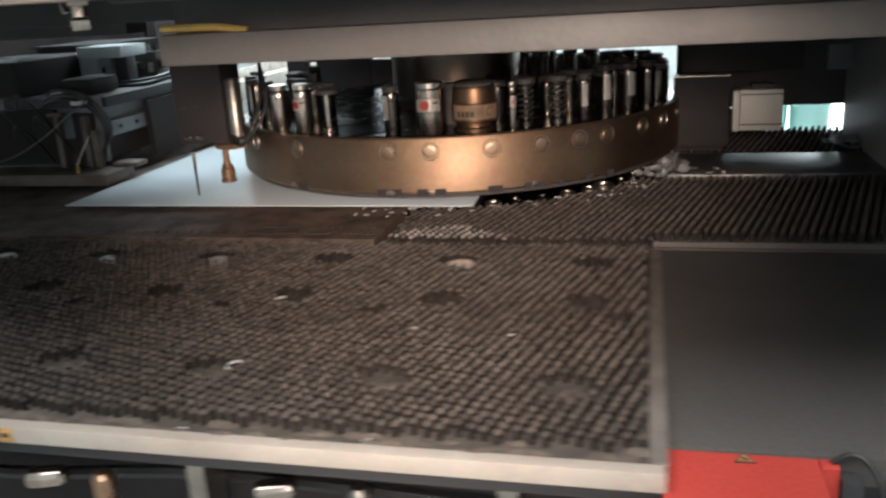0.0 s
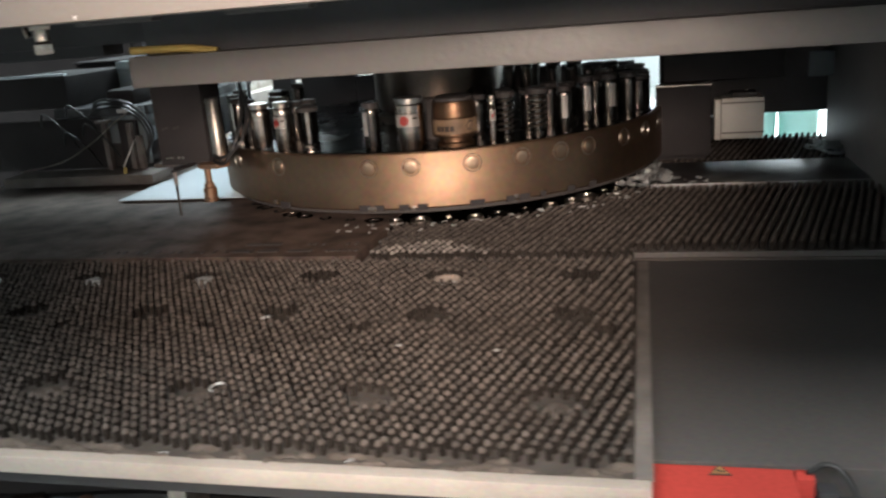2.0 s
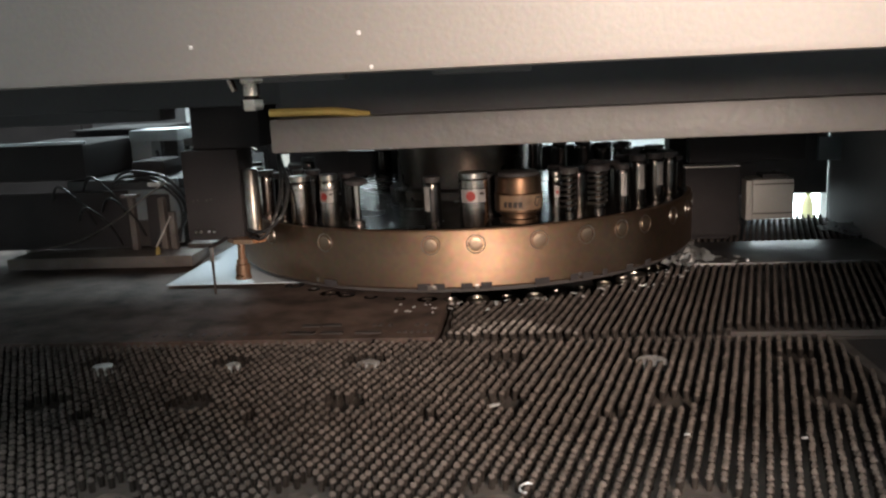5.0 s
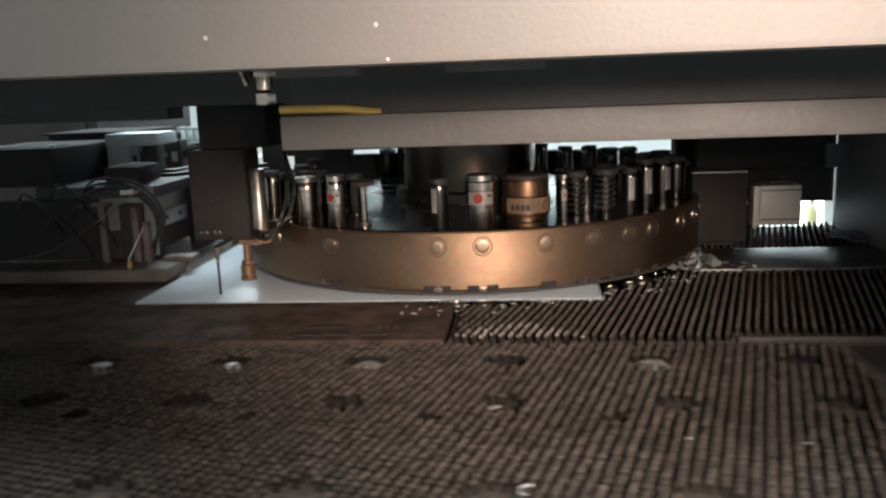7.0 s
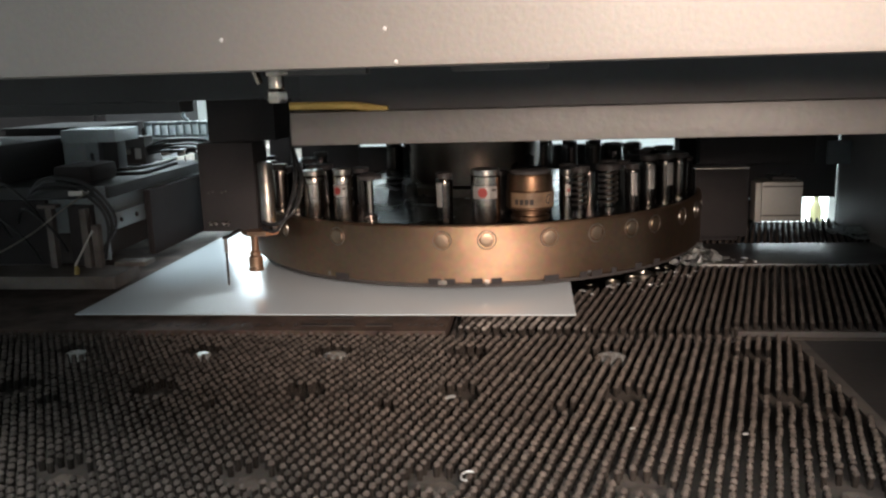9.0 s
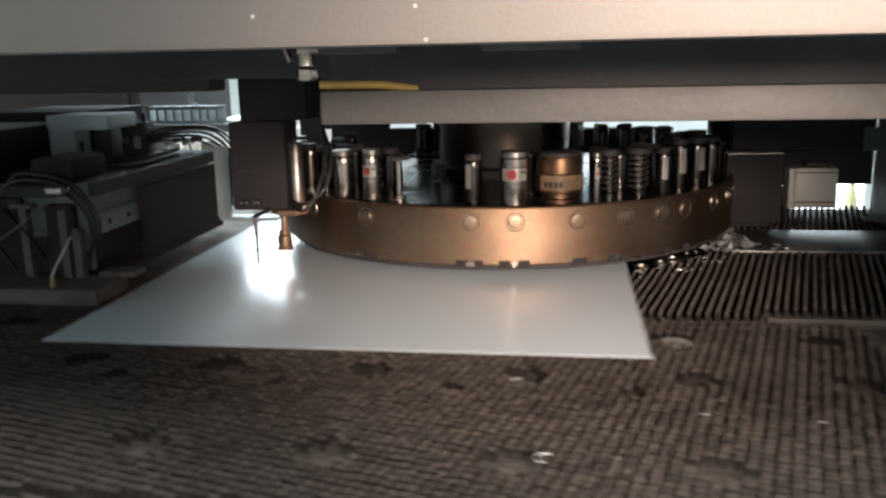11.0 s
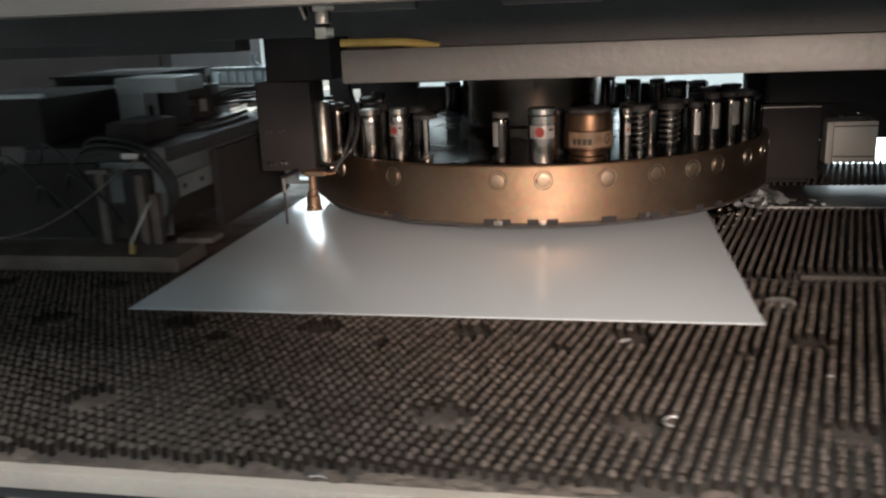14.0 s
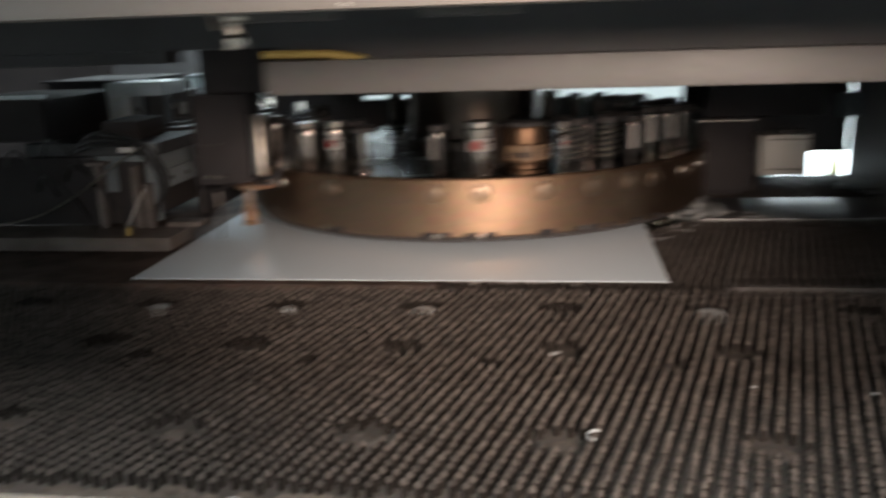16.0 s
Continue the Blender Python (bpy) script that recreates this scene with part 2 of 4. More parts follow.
COLUMN = material("grey_column_paint", (0.27, 0.26, 0.257), 0.5, 0, (0.20, 0.192, 0.19), 4, 150, 0.6, 0.2)
SCRAP = material("bright_scrap", (0.72, 0.74, 0.74), 0.3, 0.5, None, 60, 300, 0.4, 0.1)
SKYLIGHT = glow("window_daylight_glass", (0.85, 0.96, 1.0), 5.0)
LAMP_GLOW = glow("fill_lamp_diffuser", (1.0, 0.85, 0.68), 4.0)


# ---- building helpers ----
def box(bm, x0, x1, y0, y1, z0, z1, bevel=0.0, m=None):
    r = bmesh.ops.create_cube(bm, size=1.0, matrix=Matrix.Translation(((x0 + x1) / 2, (y0 + y1) / 2, (z0 + z1) / 2)) @ Matrix.Diagonal((abs(x1 - x0), abs(y1 - y0), abs(z1 - z0), 1)))
    vs = r["verts"]
    if bevel:
        edges = list({e for v in vs for e in v.link_edges})
        vs = list({v for f in bmesh.ops.bevel(bm, geom=edges, offset=bevel, segments=2, affect="EDGES", profile=0.7)["faces"] for v in f.verts} | {v for v in vs if v.is_valid})
    if m:
        bmesh.ops.transform(bm, matrix=m, verts=vs)
    return bm


def lathe(bm, profile, seg=32, m=None):
    """A turned solid about z from (radius, height) pairs, bottom to top."""
    rings = []
    for r, z in profile:
        rings.append([bm.verts.new((r * math.cos(2 * math.pi * i / seg), r * math.sin(2 * math.pi * i / seg), z)) for i in range(seg)])
    for a, b in zip(rings, rings[1:]):
        for i in range(seg):
            j = (i + 1) % seg
            bm.faces.new((a[i], a[j], b[j], b[i]))
    bm.faces.new(list(reversed(rings[0])))
    bm.faces.new(rings[-1])
    if m:
        bmesh.ops.transform(bm, matrix=m, verts=[v for ring in rings for v in ring])
    return bm


def tube(bm, points, r, seg=8, smooth=6):
    """A round cable through points."""
    pts = [Vector(p) for p in points]
    path = []
    for i in range(len(pts) - 1):
        p0, p1, p2, p3 = pts[max(i - 1, 0)], pts[i], pts[i + 1], pts[min(i + 2, len(pts) - 1)]
        for k in range(smooth):
            t = k / smooth
            path.append(0.5 * (2 * p1 + (p2 - p0) * t + (2 * p0 - 5 * p1 + 4 * p2 - p3) * t * t + (3 * p1 - p0 - 3 * p2 + p3) * t ** 3))
    path.append(pts[-1])
    side = Vector((0.3, 0.2, 1)).normalized()
    rings = []
    for i, p in enumerate(path):
        d = (path[min(i + 1, len(path) - 1)] - path[max(i - 1, 0)]).normalized()
        u = d.cross(side).normalized()
        w = d.cross(u)
        rings.append([bm.verts.new(p + r * (u * math.cos(2 * math.pi * k / seg) + w * math.sin(2 * math.pi * k / seg))) for k in range(seg)])
    for a, b in zip(rings, rings[1:]):
        for k in range(seg):
            bm.faces.new((a[k], a[(k + 1) % seg], b[(k + 1) % seg], b[k]))
    bm.faces.new(rings[0])
    bm.faces.new(list(reversed(rings[-1])))
    return bm


def mesh_of(name, bm, mat, smooth=True):
    me = bpy.data.meshes.new(name)
    bmesh.ops.recalc_face_normals(bm, faces=bm.faces[:])
    if smooth:
        for f in bm.faces:
            f.smooth = True
        for e in bm.edges:
            if len(e.link_faces) == 2 and e.calc_face_angle(0) > 0.6:
                e.smooth = False
    bm.to_mesh(me)
    bm.free()
    me.materials.append(mat)
    return me


def part(name, bm, mat, parent=None, label="", at=None, smooth=True):
    ob = new(name, mesh_of(name, bm, mat, smooth))
    if parent:
        ob.parent = parent
    if at is not None:
        ob.matrix_basis = at
    return tagged(ob, label)


def thing(name, label, category, at=None, group="", kind=""):
    ob = new(name)
    ob.empty_display_size = 0.05
    if at is not None:
        ob.matrix_basis = at
    return tagged(ob, label, category, group, kind)


def block(name, ext, mat, parent=None, label="", bevel=0.003):
    return part(name, box(bmesh.new(), *ext, bevel=bevel), mat, parent, label)


# ---- the hall ----
def hall():
    tagged(block("floor", (-9, 9, -7, 9, FLOOR - 0.2, FLOOR), CONCRETE, bevel=0), "pale worn concrete workshop floor", "floor", kind="structure")
    tagged(block("ceiling", (-9, 9, -7, 9, 4.6, 4.8), PLASTER, bevel=0), "pale workshop ceiling", "ceiling", kind="structure")
    tagged(block("wall_front", (-9, 9, -7.2, -7.004, FLOOR, 4.6), PLASTER, bevel=0), "pale plastered workshop wall", "wall", kind="structure")
    tagged(block("wall_left", (-9.2, -9.004, -7, 9, FLOOR, 4.6), PLASTER, bevel=0), "pale plastered workshop wall", "wall", kind="structure")
    tagged(block("wall_right", (9.004, 9.2, -7, 9, FLOOR, 4.6), PLASTER, bevel=0), "pale plastered workshop wall", "wall", kind="structure")
    bm = bmesh.new()
    for ext in ((-9, 9, 9.004, 9.2, FLOOR, 0.5), (-9, 9, 9.004, 9.2, 3.4, 4.6), (-9, -5.0, 9.004, 9.2, 0.5, 3.4), (3.0, 9, 9.004, 9.2, 0.5, 3.4)):
        box(bm, *ext)
    tagged(part("wall_back", bm, PLASTER), "pale plastered workshop wall with a long window", "wall", kind="structure")
    w = thing("window_1", "long bright workshop window with pale frame", "window", kind="structure")
    block("pane", (-5.0, 3.0, 9.10, 9.11, 0.5, 3.4), SKYLIGHT, w, bevel=0)
    for i in range(8):
        x = -5.0 + 8.0 * i / 7
        block("window_frame", (x - 0.04, x + 0.04, 9.0, 9.09, 0.5, 3.4), PLASTER, w)
    # Glowing pane added so the right-hand openings look bright.
    d = thing("bright_pane_1", "glowing pane with pale frame added for brightness in the openings", "door", kind="structure")
    block("pane", (3.3, 6.6, 8.95, 8.96, FLOOR + 0.05, 2.2), SKYLIGHT, d, bevel=0)
    for ext in ((3.2, 3.2995, 8.90, 9.0, FLOOR, 2.3), (6.6005, 6.7, 8.90, 9.0, FLOOR, 2.3), (3.3, 6.6, 8.90, 9.0, 2.2005, 2.3), (4.90, 5.0, 8.90, 8.9495, FLOOR + 0.05, 2.2)):
        block("bright_pane_frame", ext, PLASTER, d)
    # Nearer glowing pane, added for the bright low view past the actuator.
    d2 = thing("bright_pane_2", "glowing pane added for the low daylight behind the press", "door", kind="structure")
    block("pane", (1.25, 3.0, 4.00, 4.01, FLOOR + 0.04, 1.2), SKYLIGHT, d2, bevel=0)
    for ext in ((1.15, 1.2495, 3.97, 4.04, FLOOR, 1.3), (3.0005, 3.1, 3.97, 4.04, FLOOR, 1.3), (1.25, 3.0, 3.97, 4.04, 1.2005, 1.3), (2.10, 2.16, 3.97, 3.9995, FLOOR + 0.04, 1.2)):
        block("bright_pane_frame", ext, PLASTER, d2)
    # Unseen ceiling pane added to go with the rear fill.
    sky = thing("window_2", "unseen skylight added above the rear for more daylight", "window", kind="structure")
    block("pane", (-2.6, 0.4, 2.3, 4.5, 4.56, 4.57), SKYLIGHT, sky, bevel=0)
    for ext in ((-2.66, 0.46, 2.24, 2.2995, 4.52, 4.599), (-2.66, 0.46, 4.5005, 4.56, 4.52, 4.599), (-2.66, -2.6005, 2.3, 4.5, 4.52, 4.599), (0.4005, 0.46, 2.3, 4.5, 4.52, 4.599)):
        block("window_frame", ext, PLASTER, sky)
    lamp = thing("work_lamp", "warm work lamp on a dark stand behind the operator", "lamp")
    m = look((0.52, -2.45, 0.56), (0.06, -0.42, 0.14))
    part("reflector", lathe(bmesh.new(), [(0.06, 0.16), (0.09, 0.14), (0.10, 0.085)], 28, m), DARK_PAINT, lamp)
    part("pole", lathe(bmesh.new(), [(0.16, 0), (0.15, 0.02), (0.02, 0.03), (0.018, 1.34)], 20, Matrix.Translation((0.55, -2.60, FLOOR))), DARK_PAINT, lamp)
    # Unseen ceiling fixtures, added to go with the front fill light.
    for x in (-1.6, 0.0, 1.6):
        tube_lamp = thing("fill_ceiling_light", "unseen fluorescent ceiling lamp added for the hall fill", "lamp", group="hall ceiling lamps")
        block("housing", (x - 0.10, x + 0.10, -4.8, -2.4, 4.45, 4.599), PLASTER, tube_lamp)
        block("diffuser", (x - 0.08, x + 0.08, -4.75, -2.45, 4.41, 4.449), LAMP_GLOW, tube_lamp)


# ---- the press frame ----
def press_frame():
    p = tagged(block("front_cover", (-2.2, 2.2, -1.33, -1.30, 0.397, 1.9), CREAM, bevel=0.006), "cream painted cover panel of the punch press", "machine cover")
    for x, z in ((-0.081, 0.419), (0.035, 0.423), (0.042, 0.4005)):
        part("paint_chip", lathe(bmesh.new(), [(0.0016, 0), (0.001, 0.0006)], 8, pose(x, -1.33, z, 90)), SILVER_LABEL, p, "small pale chip in the paint")
    f = thing("press_head_frame", "dark painted upper frame of the punch press", "machine frame")
    block("cover_roof", (-2.2, 2.2, -1.296, 0.2, 0.52, 0.56), DARK_PAINT, f)
    block("cover_roof", (-0.42, 2.2, 0.2005, 1.2, 0.52, 0.56), DARK_PAINT, f)
    block("upper_jaw", (-0.50, 0.62, -0.55, 0.95, 0.37, 0.516), FRAME, f)
    block("cover_ledge", (-2.2, 2.2, -1.298, -1.05, 0.408, 0.42), DARK_PAINT, f)
    block("inner_plate", (-0.129, 2.2, -0.963, -0.94, 0.335, 0.516), DARK_PAINT, f)
    block("inner_plate", (-2.2, -0.1295, -0.70, -0.68, 0.365, 0.516), DARK_PAINT, f)
    block("left_rail", (-2.2, -0.42, -0.62, -0.56, 0.345, 0.40), DARK_PAINT, f)
    for x0, x1 in ((-0.11, -0.02), (0.06, 0.15)):
        block("slot_plate", (x0, x1, -1.12, -1.10, 0.394, 0.4075), GREY_PAINT, f, "grey metal strip")
    b = tagged(block("cross_beam", (-0.131, 0.72, -1.003, -0.965, 0.319, 0.355), GREY_PAINT, bevel=0.003), "grey hammered-paint beam across the press throat", "beam")
    part("yellow_hose", tube(bmesh.new(), [(-0.135, -0.985, 0.362), (-0.09, -0.985, 0.3615), (-0.06, -0.983, 0.3605), (-0.025, -0.98, 0.355)], 0.0045), YELLOW, b, "yellow hose")
    g = thing("press_bed", "dark lower frame of the punch press under the tables", "machine frame")
    block("bed", (-0.45, 0.60, -0.30, 0.95, FLOOR, -0.05), FRAME, g)
    block("bed_front", (-1.6, 1.6, -0.60, -0.56, FLOOR, -0.06), DARK_PAINT, g)
    c = thing("side_column", "dark grey side column of the press frame", "machine frame")
    block("column", (0.89, 1.9, -0.40, 0.30, FLOOR, 0.515), COLUMN, c, bevel=0.03)
    block("column_edge", (0.835, 0.8885, 0.20, 0.215, 0.156, 0.212), MID_PAINT, c)
    r = thing("back_frame", "dark back part of the press frame with openings", "machine frame")
    block("upper_post", (0.575, 0.9425, 0.45, 0.48, 0.040, 0.515), FRAME, r)
    block("lower_post", (0.575, 0.74, 0.45, 0.9, -0.05, 0.0335), FRAME, r)
    block("right_post", (0.955, 1.9, 0.455, 0.485, FLOOR, 0.515), DARK_PAINT, r)
    block("web", (0.504, 0.60, 0.31, 0.39, 0.0, 0.515), CARBON, r)
    block("web_foot", (0.49, 0.60, 0.06, 0.305, 0.0, 0.10), CARBON, r)
    block("web_sill", (0.42, 0.5035, 0.31, 0.39, 0.0, 0.068), CARBON, r)
    block("slit_bridge", (0.9428, 0.9547, 0.456, 0.478, 0.150, 0.170), FRAME, r)
    part("brace", box(bmesh.new(), -0.012, 0.012, -0.02, 0.02, -0.12, 0.12, 0.003, pose(1.03, 0.40, 0.03, 0, -16, 0)), FRAME, r)
    block("back_plate", (-0.20, 0.135, 0.56, 0.60, -0.05, 0.369), CARBON, r)
    block("back_plate", (-0.655, -0.592, 0.56, 0.60, -0.05, 0.369), CARBON, r)
    block("back_plate", (-0.5585, -0.385, 0.56, 0.60, -0.05, 0.369), CARBON, r)
    block("back_header", (-0.5915, -0.559, 0.56, 0.60, 0.190, 0.369), CARBON, r)
    block("back_sill", (-0.5915, -0.559, 0.56, 0.60, -0.05, 0.150), CARBON, r)
    block("back_mullion", (-0.2500, -0.2005, 0.56, 0.60, 0.1905, 0.369), CARBON, r)
    # Unseen bar behind the beam, added to shorten the window's reflection on the turret.
    block("reflection_blocker", (-0.3845, -0.2505, 0.56, 0.60, 0.204, 0.300), CARBON, r)
    block("back_sill", (-0.3845, -0.2005, 0.56, 0.60, -0.05, 0.190), CARBON, r)
    block("back_header", (0.1355, 0.503, 0.56, 0.60, 0.222, 0.369), CARBON, r)
    block("back_sill", (0.1355, 0.440, 0.56, 0.60, -0.05, 0.186), CARBON, r)
    q = thing("control_cabinet", "dark machine cabinet behind the press", "cabinet")
    block("cabinet_body", (-6.5, -1.57, 1.35, 2.3, FLOOR, 0.60), CARBON, q, bevel=0.01)
    for i in range(6):
        block("cabinet_door", (-6.45 + i * 0.81, -5.66 + i * 0.81, 1.325, 1.3495, FLOOR + 0.1, 0.56), CARBON, q, bevel=0.006)


def ceiling_fitting():
    k = thing("air_fitting", "small chrome air fitting under the cover", "fitting", pose(-0.080, -1.212, 0.408))
    part("collar", lathe(bmesh.new(), [(0.010, -0.014), (0.0105, -0.012), (0.0105, -0.002), (0.009, 0.0)], 6), CHROME, k)
    part("stem", lathe(bmesh.new(), [(0.0055, -0.026), (0.007, -0.024), (0.007, -0.014)], 16), CHROME, k)
    part("nut", lathe(bmesh.new(), [(0.0085, -0.036), (0.0092, -0.034), (0.0092, -0.027), (0.008, -0.026)], 6), CHROME, k)
    part("hose_stub", tube(bmesh.new(), [(-0.016, 0, -0.002), (-0.017, 0, -0.010), (-0.014, 0, -0.020)], 0.003), CHROME, k)


# ---- turret ----
TOP = 0.132
TURRET_R, TURRET_X, TURRET_Y = 0.505, -0.003, 0.040


def turret():
    r = TURRET_R
    t = thing("turret", "round oiled steel tool turret with bolts round its rim", "turret", pose(TURRET_X, TURRET_Y, 0))
    part("rim", lathe(bmesh.new(), [(r - 0.019, 0.0265), (r - 0.004, 0.0275), (r, 0.031), (r, 0.128), (r - 0.002, 0.131), (r - 0.007, TOP)], 180), RIM, t, "brown oiled steel rim")
    part("under_ring", lathe(bmesh.new(), [(r - 0.031, 0.018), (r - 0.013, 0.0185), (r - 0.013, 0.0262)], 128), BLACK, t)
    part("top_plate", lathe(bmesh.new(), [(0.10, TOP - 0.002), (r - 0.009, TOP + 0.0005), (r - 0.010, TOP + 0.002), (0.10, TOP + 0.003)], 96), TURRET_TOP, t)
    part("hub", lathe(bmesh.new(), [(0.17, TOP + 0.003), (0.17, TOP + 0.02), (0.150, TOP + 0.025), (0.150, 0.345), (0.165, 0.35), (0.165, 0.369)], 64), HUB, t, "dark oily steel hub")
    for a in (-62.0, -44.35, -26.4, -2.8, 6.2, 18.95, 29.5, 38.65, 46.05, 57.95, 68.0, 80.0):
        m = pose(0, 0, 0, 0, 0, a) @ pose(0, -r + 0.0005, 0.1062, 90)
        bolt = part("bolt", lathe(bmesh.new(), [(0.0172, -0.002), (0.0172, 0.0006), (0.0164, 0.0020), (0.0156, 0.0020), (0.0149, 0.0001)], 36), STEEL, t, at=m)
        part("recess", lathe(bmesh.new(), [(0.0150, 0.0002), (0.0120, 0.0003)], 28), TURRET_TOP, bolt, "dark ring round the bolt head")
        part("bolt_head", lathe(bmesh.new(), [(0.0118, -0.002), (0.0118, 0.0014), (0.0112, 0.0021), (0.0085, 0.0025), (0.0045, 0.0026), (0.0015, 0.0026)], 24), BOLT, bolt)
    for a, w in ((-25.6, 0.015), (-4.5, 0.012), (-1.4, 0.010), (4.1, 0.010), (8.0, 0.010), (19.4, 0.014), (26.5, 0.008), (29.7, 0.011), (34.0, 0.006), (41.0, 0.009), (47.0, 0.009)):
        part("notch", box(bmesh.new(), -w, w, -r - 0.0008, -r + 0.009, 0.0262, 0.0375, 0.001, pose(0, 0, 0, 0, 0, a)), CARBON, t, "dark notch at the lower edge")
    for a, w, z in ((-2.9, 0.008, 0.0262), (6.1, 0.004, 0.0262), (-29.0, 0.003, 0.030), (27.8, 0.004, 0.030)):
        part("key_block", box(bmesh.new(), -w, w, -r - 0.0012, -r + 0.009, z, z + 0.008, 0.001, pose(0, 0, 0, 0, 0, a)), STEEL, t, "bright worn key block")
    low = thing("lower_turret", "dark lower die turret with small dies", "turret", pose(TURRET_X, TURRET_Y, 0))
    part("die_disc", lathe(bmesh.new(), [(r - 0.031, -0.05), (r - 0.019, -0.045), (r - 0.019, -0.014), (r - 0.031, -0.010)], 96), TURRET_TOP, low)
    rnd = random.Random(4)
    for i in range(26):
        a = -70 + i * 6.4 + rnd.uniform(-1, 1)
        rr = rnd.uniform(0.012, 0.022)
        m = pose(0, 0, 0, 0, 0, a) @ pose(0, -r + 0.053 - rnd.uniform(0, 0.008), -0.011)
        part("die", lathe(bmesh.new(), [(rr, 0), (rr, 0.006), (rr - 0.002, 0.0075), (rr * 0.5, 0.0075), (rr * 0.46, 0.004)], 20), rnd.choice((STEEL, TURRET_TOP, TURRET_TOP)), low, at=m)


def on_rim(angle, r):
    return pose(TURRET_X + r * math.sin(radians(angle)), TURRET_Y - r * math.cos(radians(angle)), TOP + 0.003, 0, 0, angle)


def wrap(bm, r, a0, a1, z0, z1, seg=12):
    """A thin shell on a cylinder's front, from a0 to a1 degrees about -y."""
    low, high = [], []
    for i in range(seg + 1):
        a = radians(a0 + (a1 - a0) * i / seg)
        low.append(bm.verts.new((r * math.sin(a), -r * math.cos(a), z0)))
        high.append(bm.verts.new((r * math.sin(a), -r * math.cos(a), z1)))
    for i in range(seg):
        bm.faces.new((low[i], low[i + 1], high[i + 1], high[i]))
    bmesh.ops.solidify(bm, geom=bm.faces[:], thickness=-0.0005)
    return bm


def disc_shell(bm, r, az, z, size, seg=14):
    """A thin round mark bent onto a cylinder of radius r, facing az degrees about -y."""
    ring = []
    for i in range(seg):
        b = 2 * math.pi * i / seg
        a = radians(az) + size * math.cos(b) / r
        ring.append(bm.verts.new((r * math.sin(a), -r * math.cos(a), z + size * math.sin(b))))
    bm.faces.new(ring)
    bmesh.ops.solidify(bm, geom=bm.faces[:], thickness=-0.0005)
    return bm


def punch_tool(angle, r, rad, height, metal, label, red=None, cap=True, strip=False):
    """red: the way, in degrees, that a printed band with a red round mark faces."""
    t = thing("punch_tool", label, "punch tool", on_rim(angle, r), "tools in the turret")
    h = height
    part("guide", lathe(bmesh.new(), [(rad * 0.98, 0), (rad, 0.002), (rad, h * 0.40), (rad * 0.955, h * 0.405), (rad * 0.955, h * 0.44), (rad, h * 0.445), (rad, h * 0.70), (rad * 0.97, h * 0.705), (rad * 0.97, h * 0.72), (rad, h * 0.725), (rad, h * 0.86), (rad * 0.95, h * 0.88)], 32), metal, t)
    part("head", lathe(bmesh.new(), [(rad * 0.86, h * 0.88), (rad * 0.90, h * 0.885), (rad * 0.90, h * 0.93), (rad * 0.97, h * 0.935), (rad * 0.97, h * 0.985), (rad * 0.88, h)], 32), STEEL if cap else BLACK, t)
    if red is not None:
        part("label_highlight_band", wrap(bmesh.new(), rad + 0.0004, red - 42, red + 60, h * 0.46, h * 0.69), SILVER_LABEL, t, "pale printed label")
        part("red_mark", disc_shell(bmesh.new(), rad + 0.0012, red, h * 0.575, min(0.0088, rad * 0.42)), RED, t, "red round mark")
        part("marking_bar", wrap(bmesh.new(), rad + 0.0010, red + 34, red + 52, h * 0.60, h * 0.64, 4), INK, t, "dark unreadable marking")
    if strip:
        part("label_highlight_band", wrap(bmesh.new(), rad + 0.0004, -52, -8, h * 0.32, h * 0.80), SILVER_LABEL, t, "pale upright strip used for labels and for painted highlights")
    return t


def spring_tool(angle, r, rad, height, label):
    t = thing("punch_tool", label, "punch tool", on_rim(angle, r), "tools in the turret")
    part("guide", lathe(bmesh.new(), [(rad * 0.8, 0), (rad * 0.8, 0.010), (rad * 0.62, 0.012), (rad * 0.62, height * 0.9)], 24), TURRET_TOP, t)
    pts = []
    turns = 6
    for i in range(turns * 10 + 1):
        a = 2 * math.pi * i / 10
        pts.append((rad * 0.88 * math.cos(a), rad * 0.88 * math.sin(a), 0.014 + (height * 0.84 - 0.014) * i / (turns * 10)))
    part("spring", tube(bmesh.new(), pts, rad * 0.13, 6, 2), STEEL, t, "bright coil spring")
    part("head", lathe(bmesh.new(), [(rad * 1.0, height * 0.86), (rad * 1.25, height * 0.88), (rad * 1.25, height * 0.97), (rad * 1.1, height)], 24), BLACK, t)
    return t


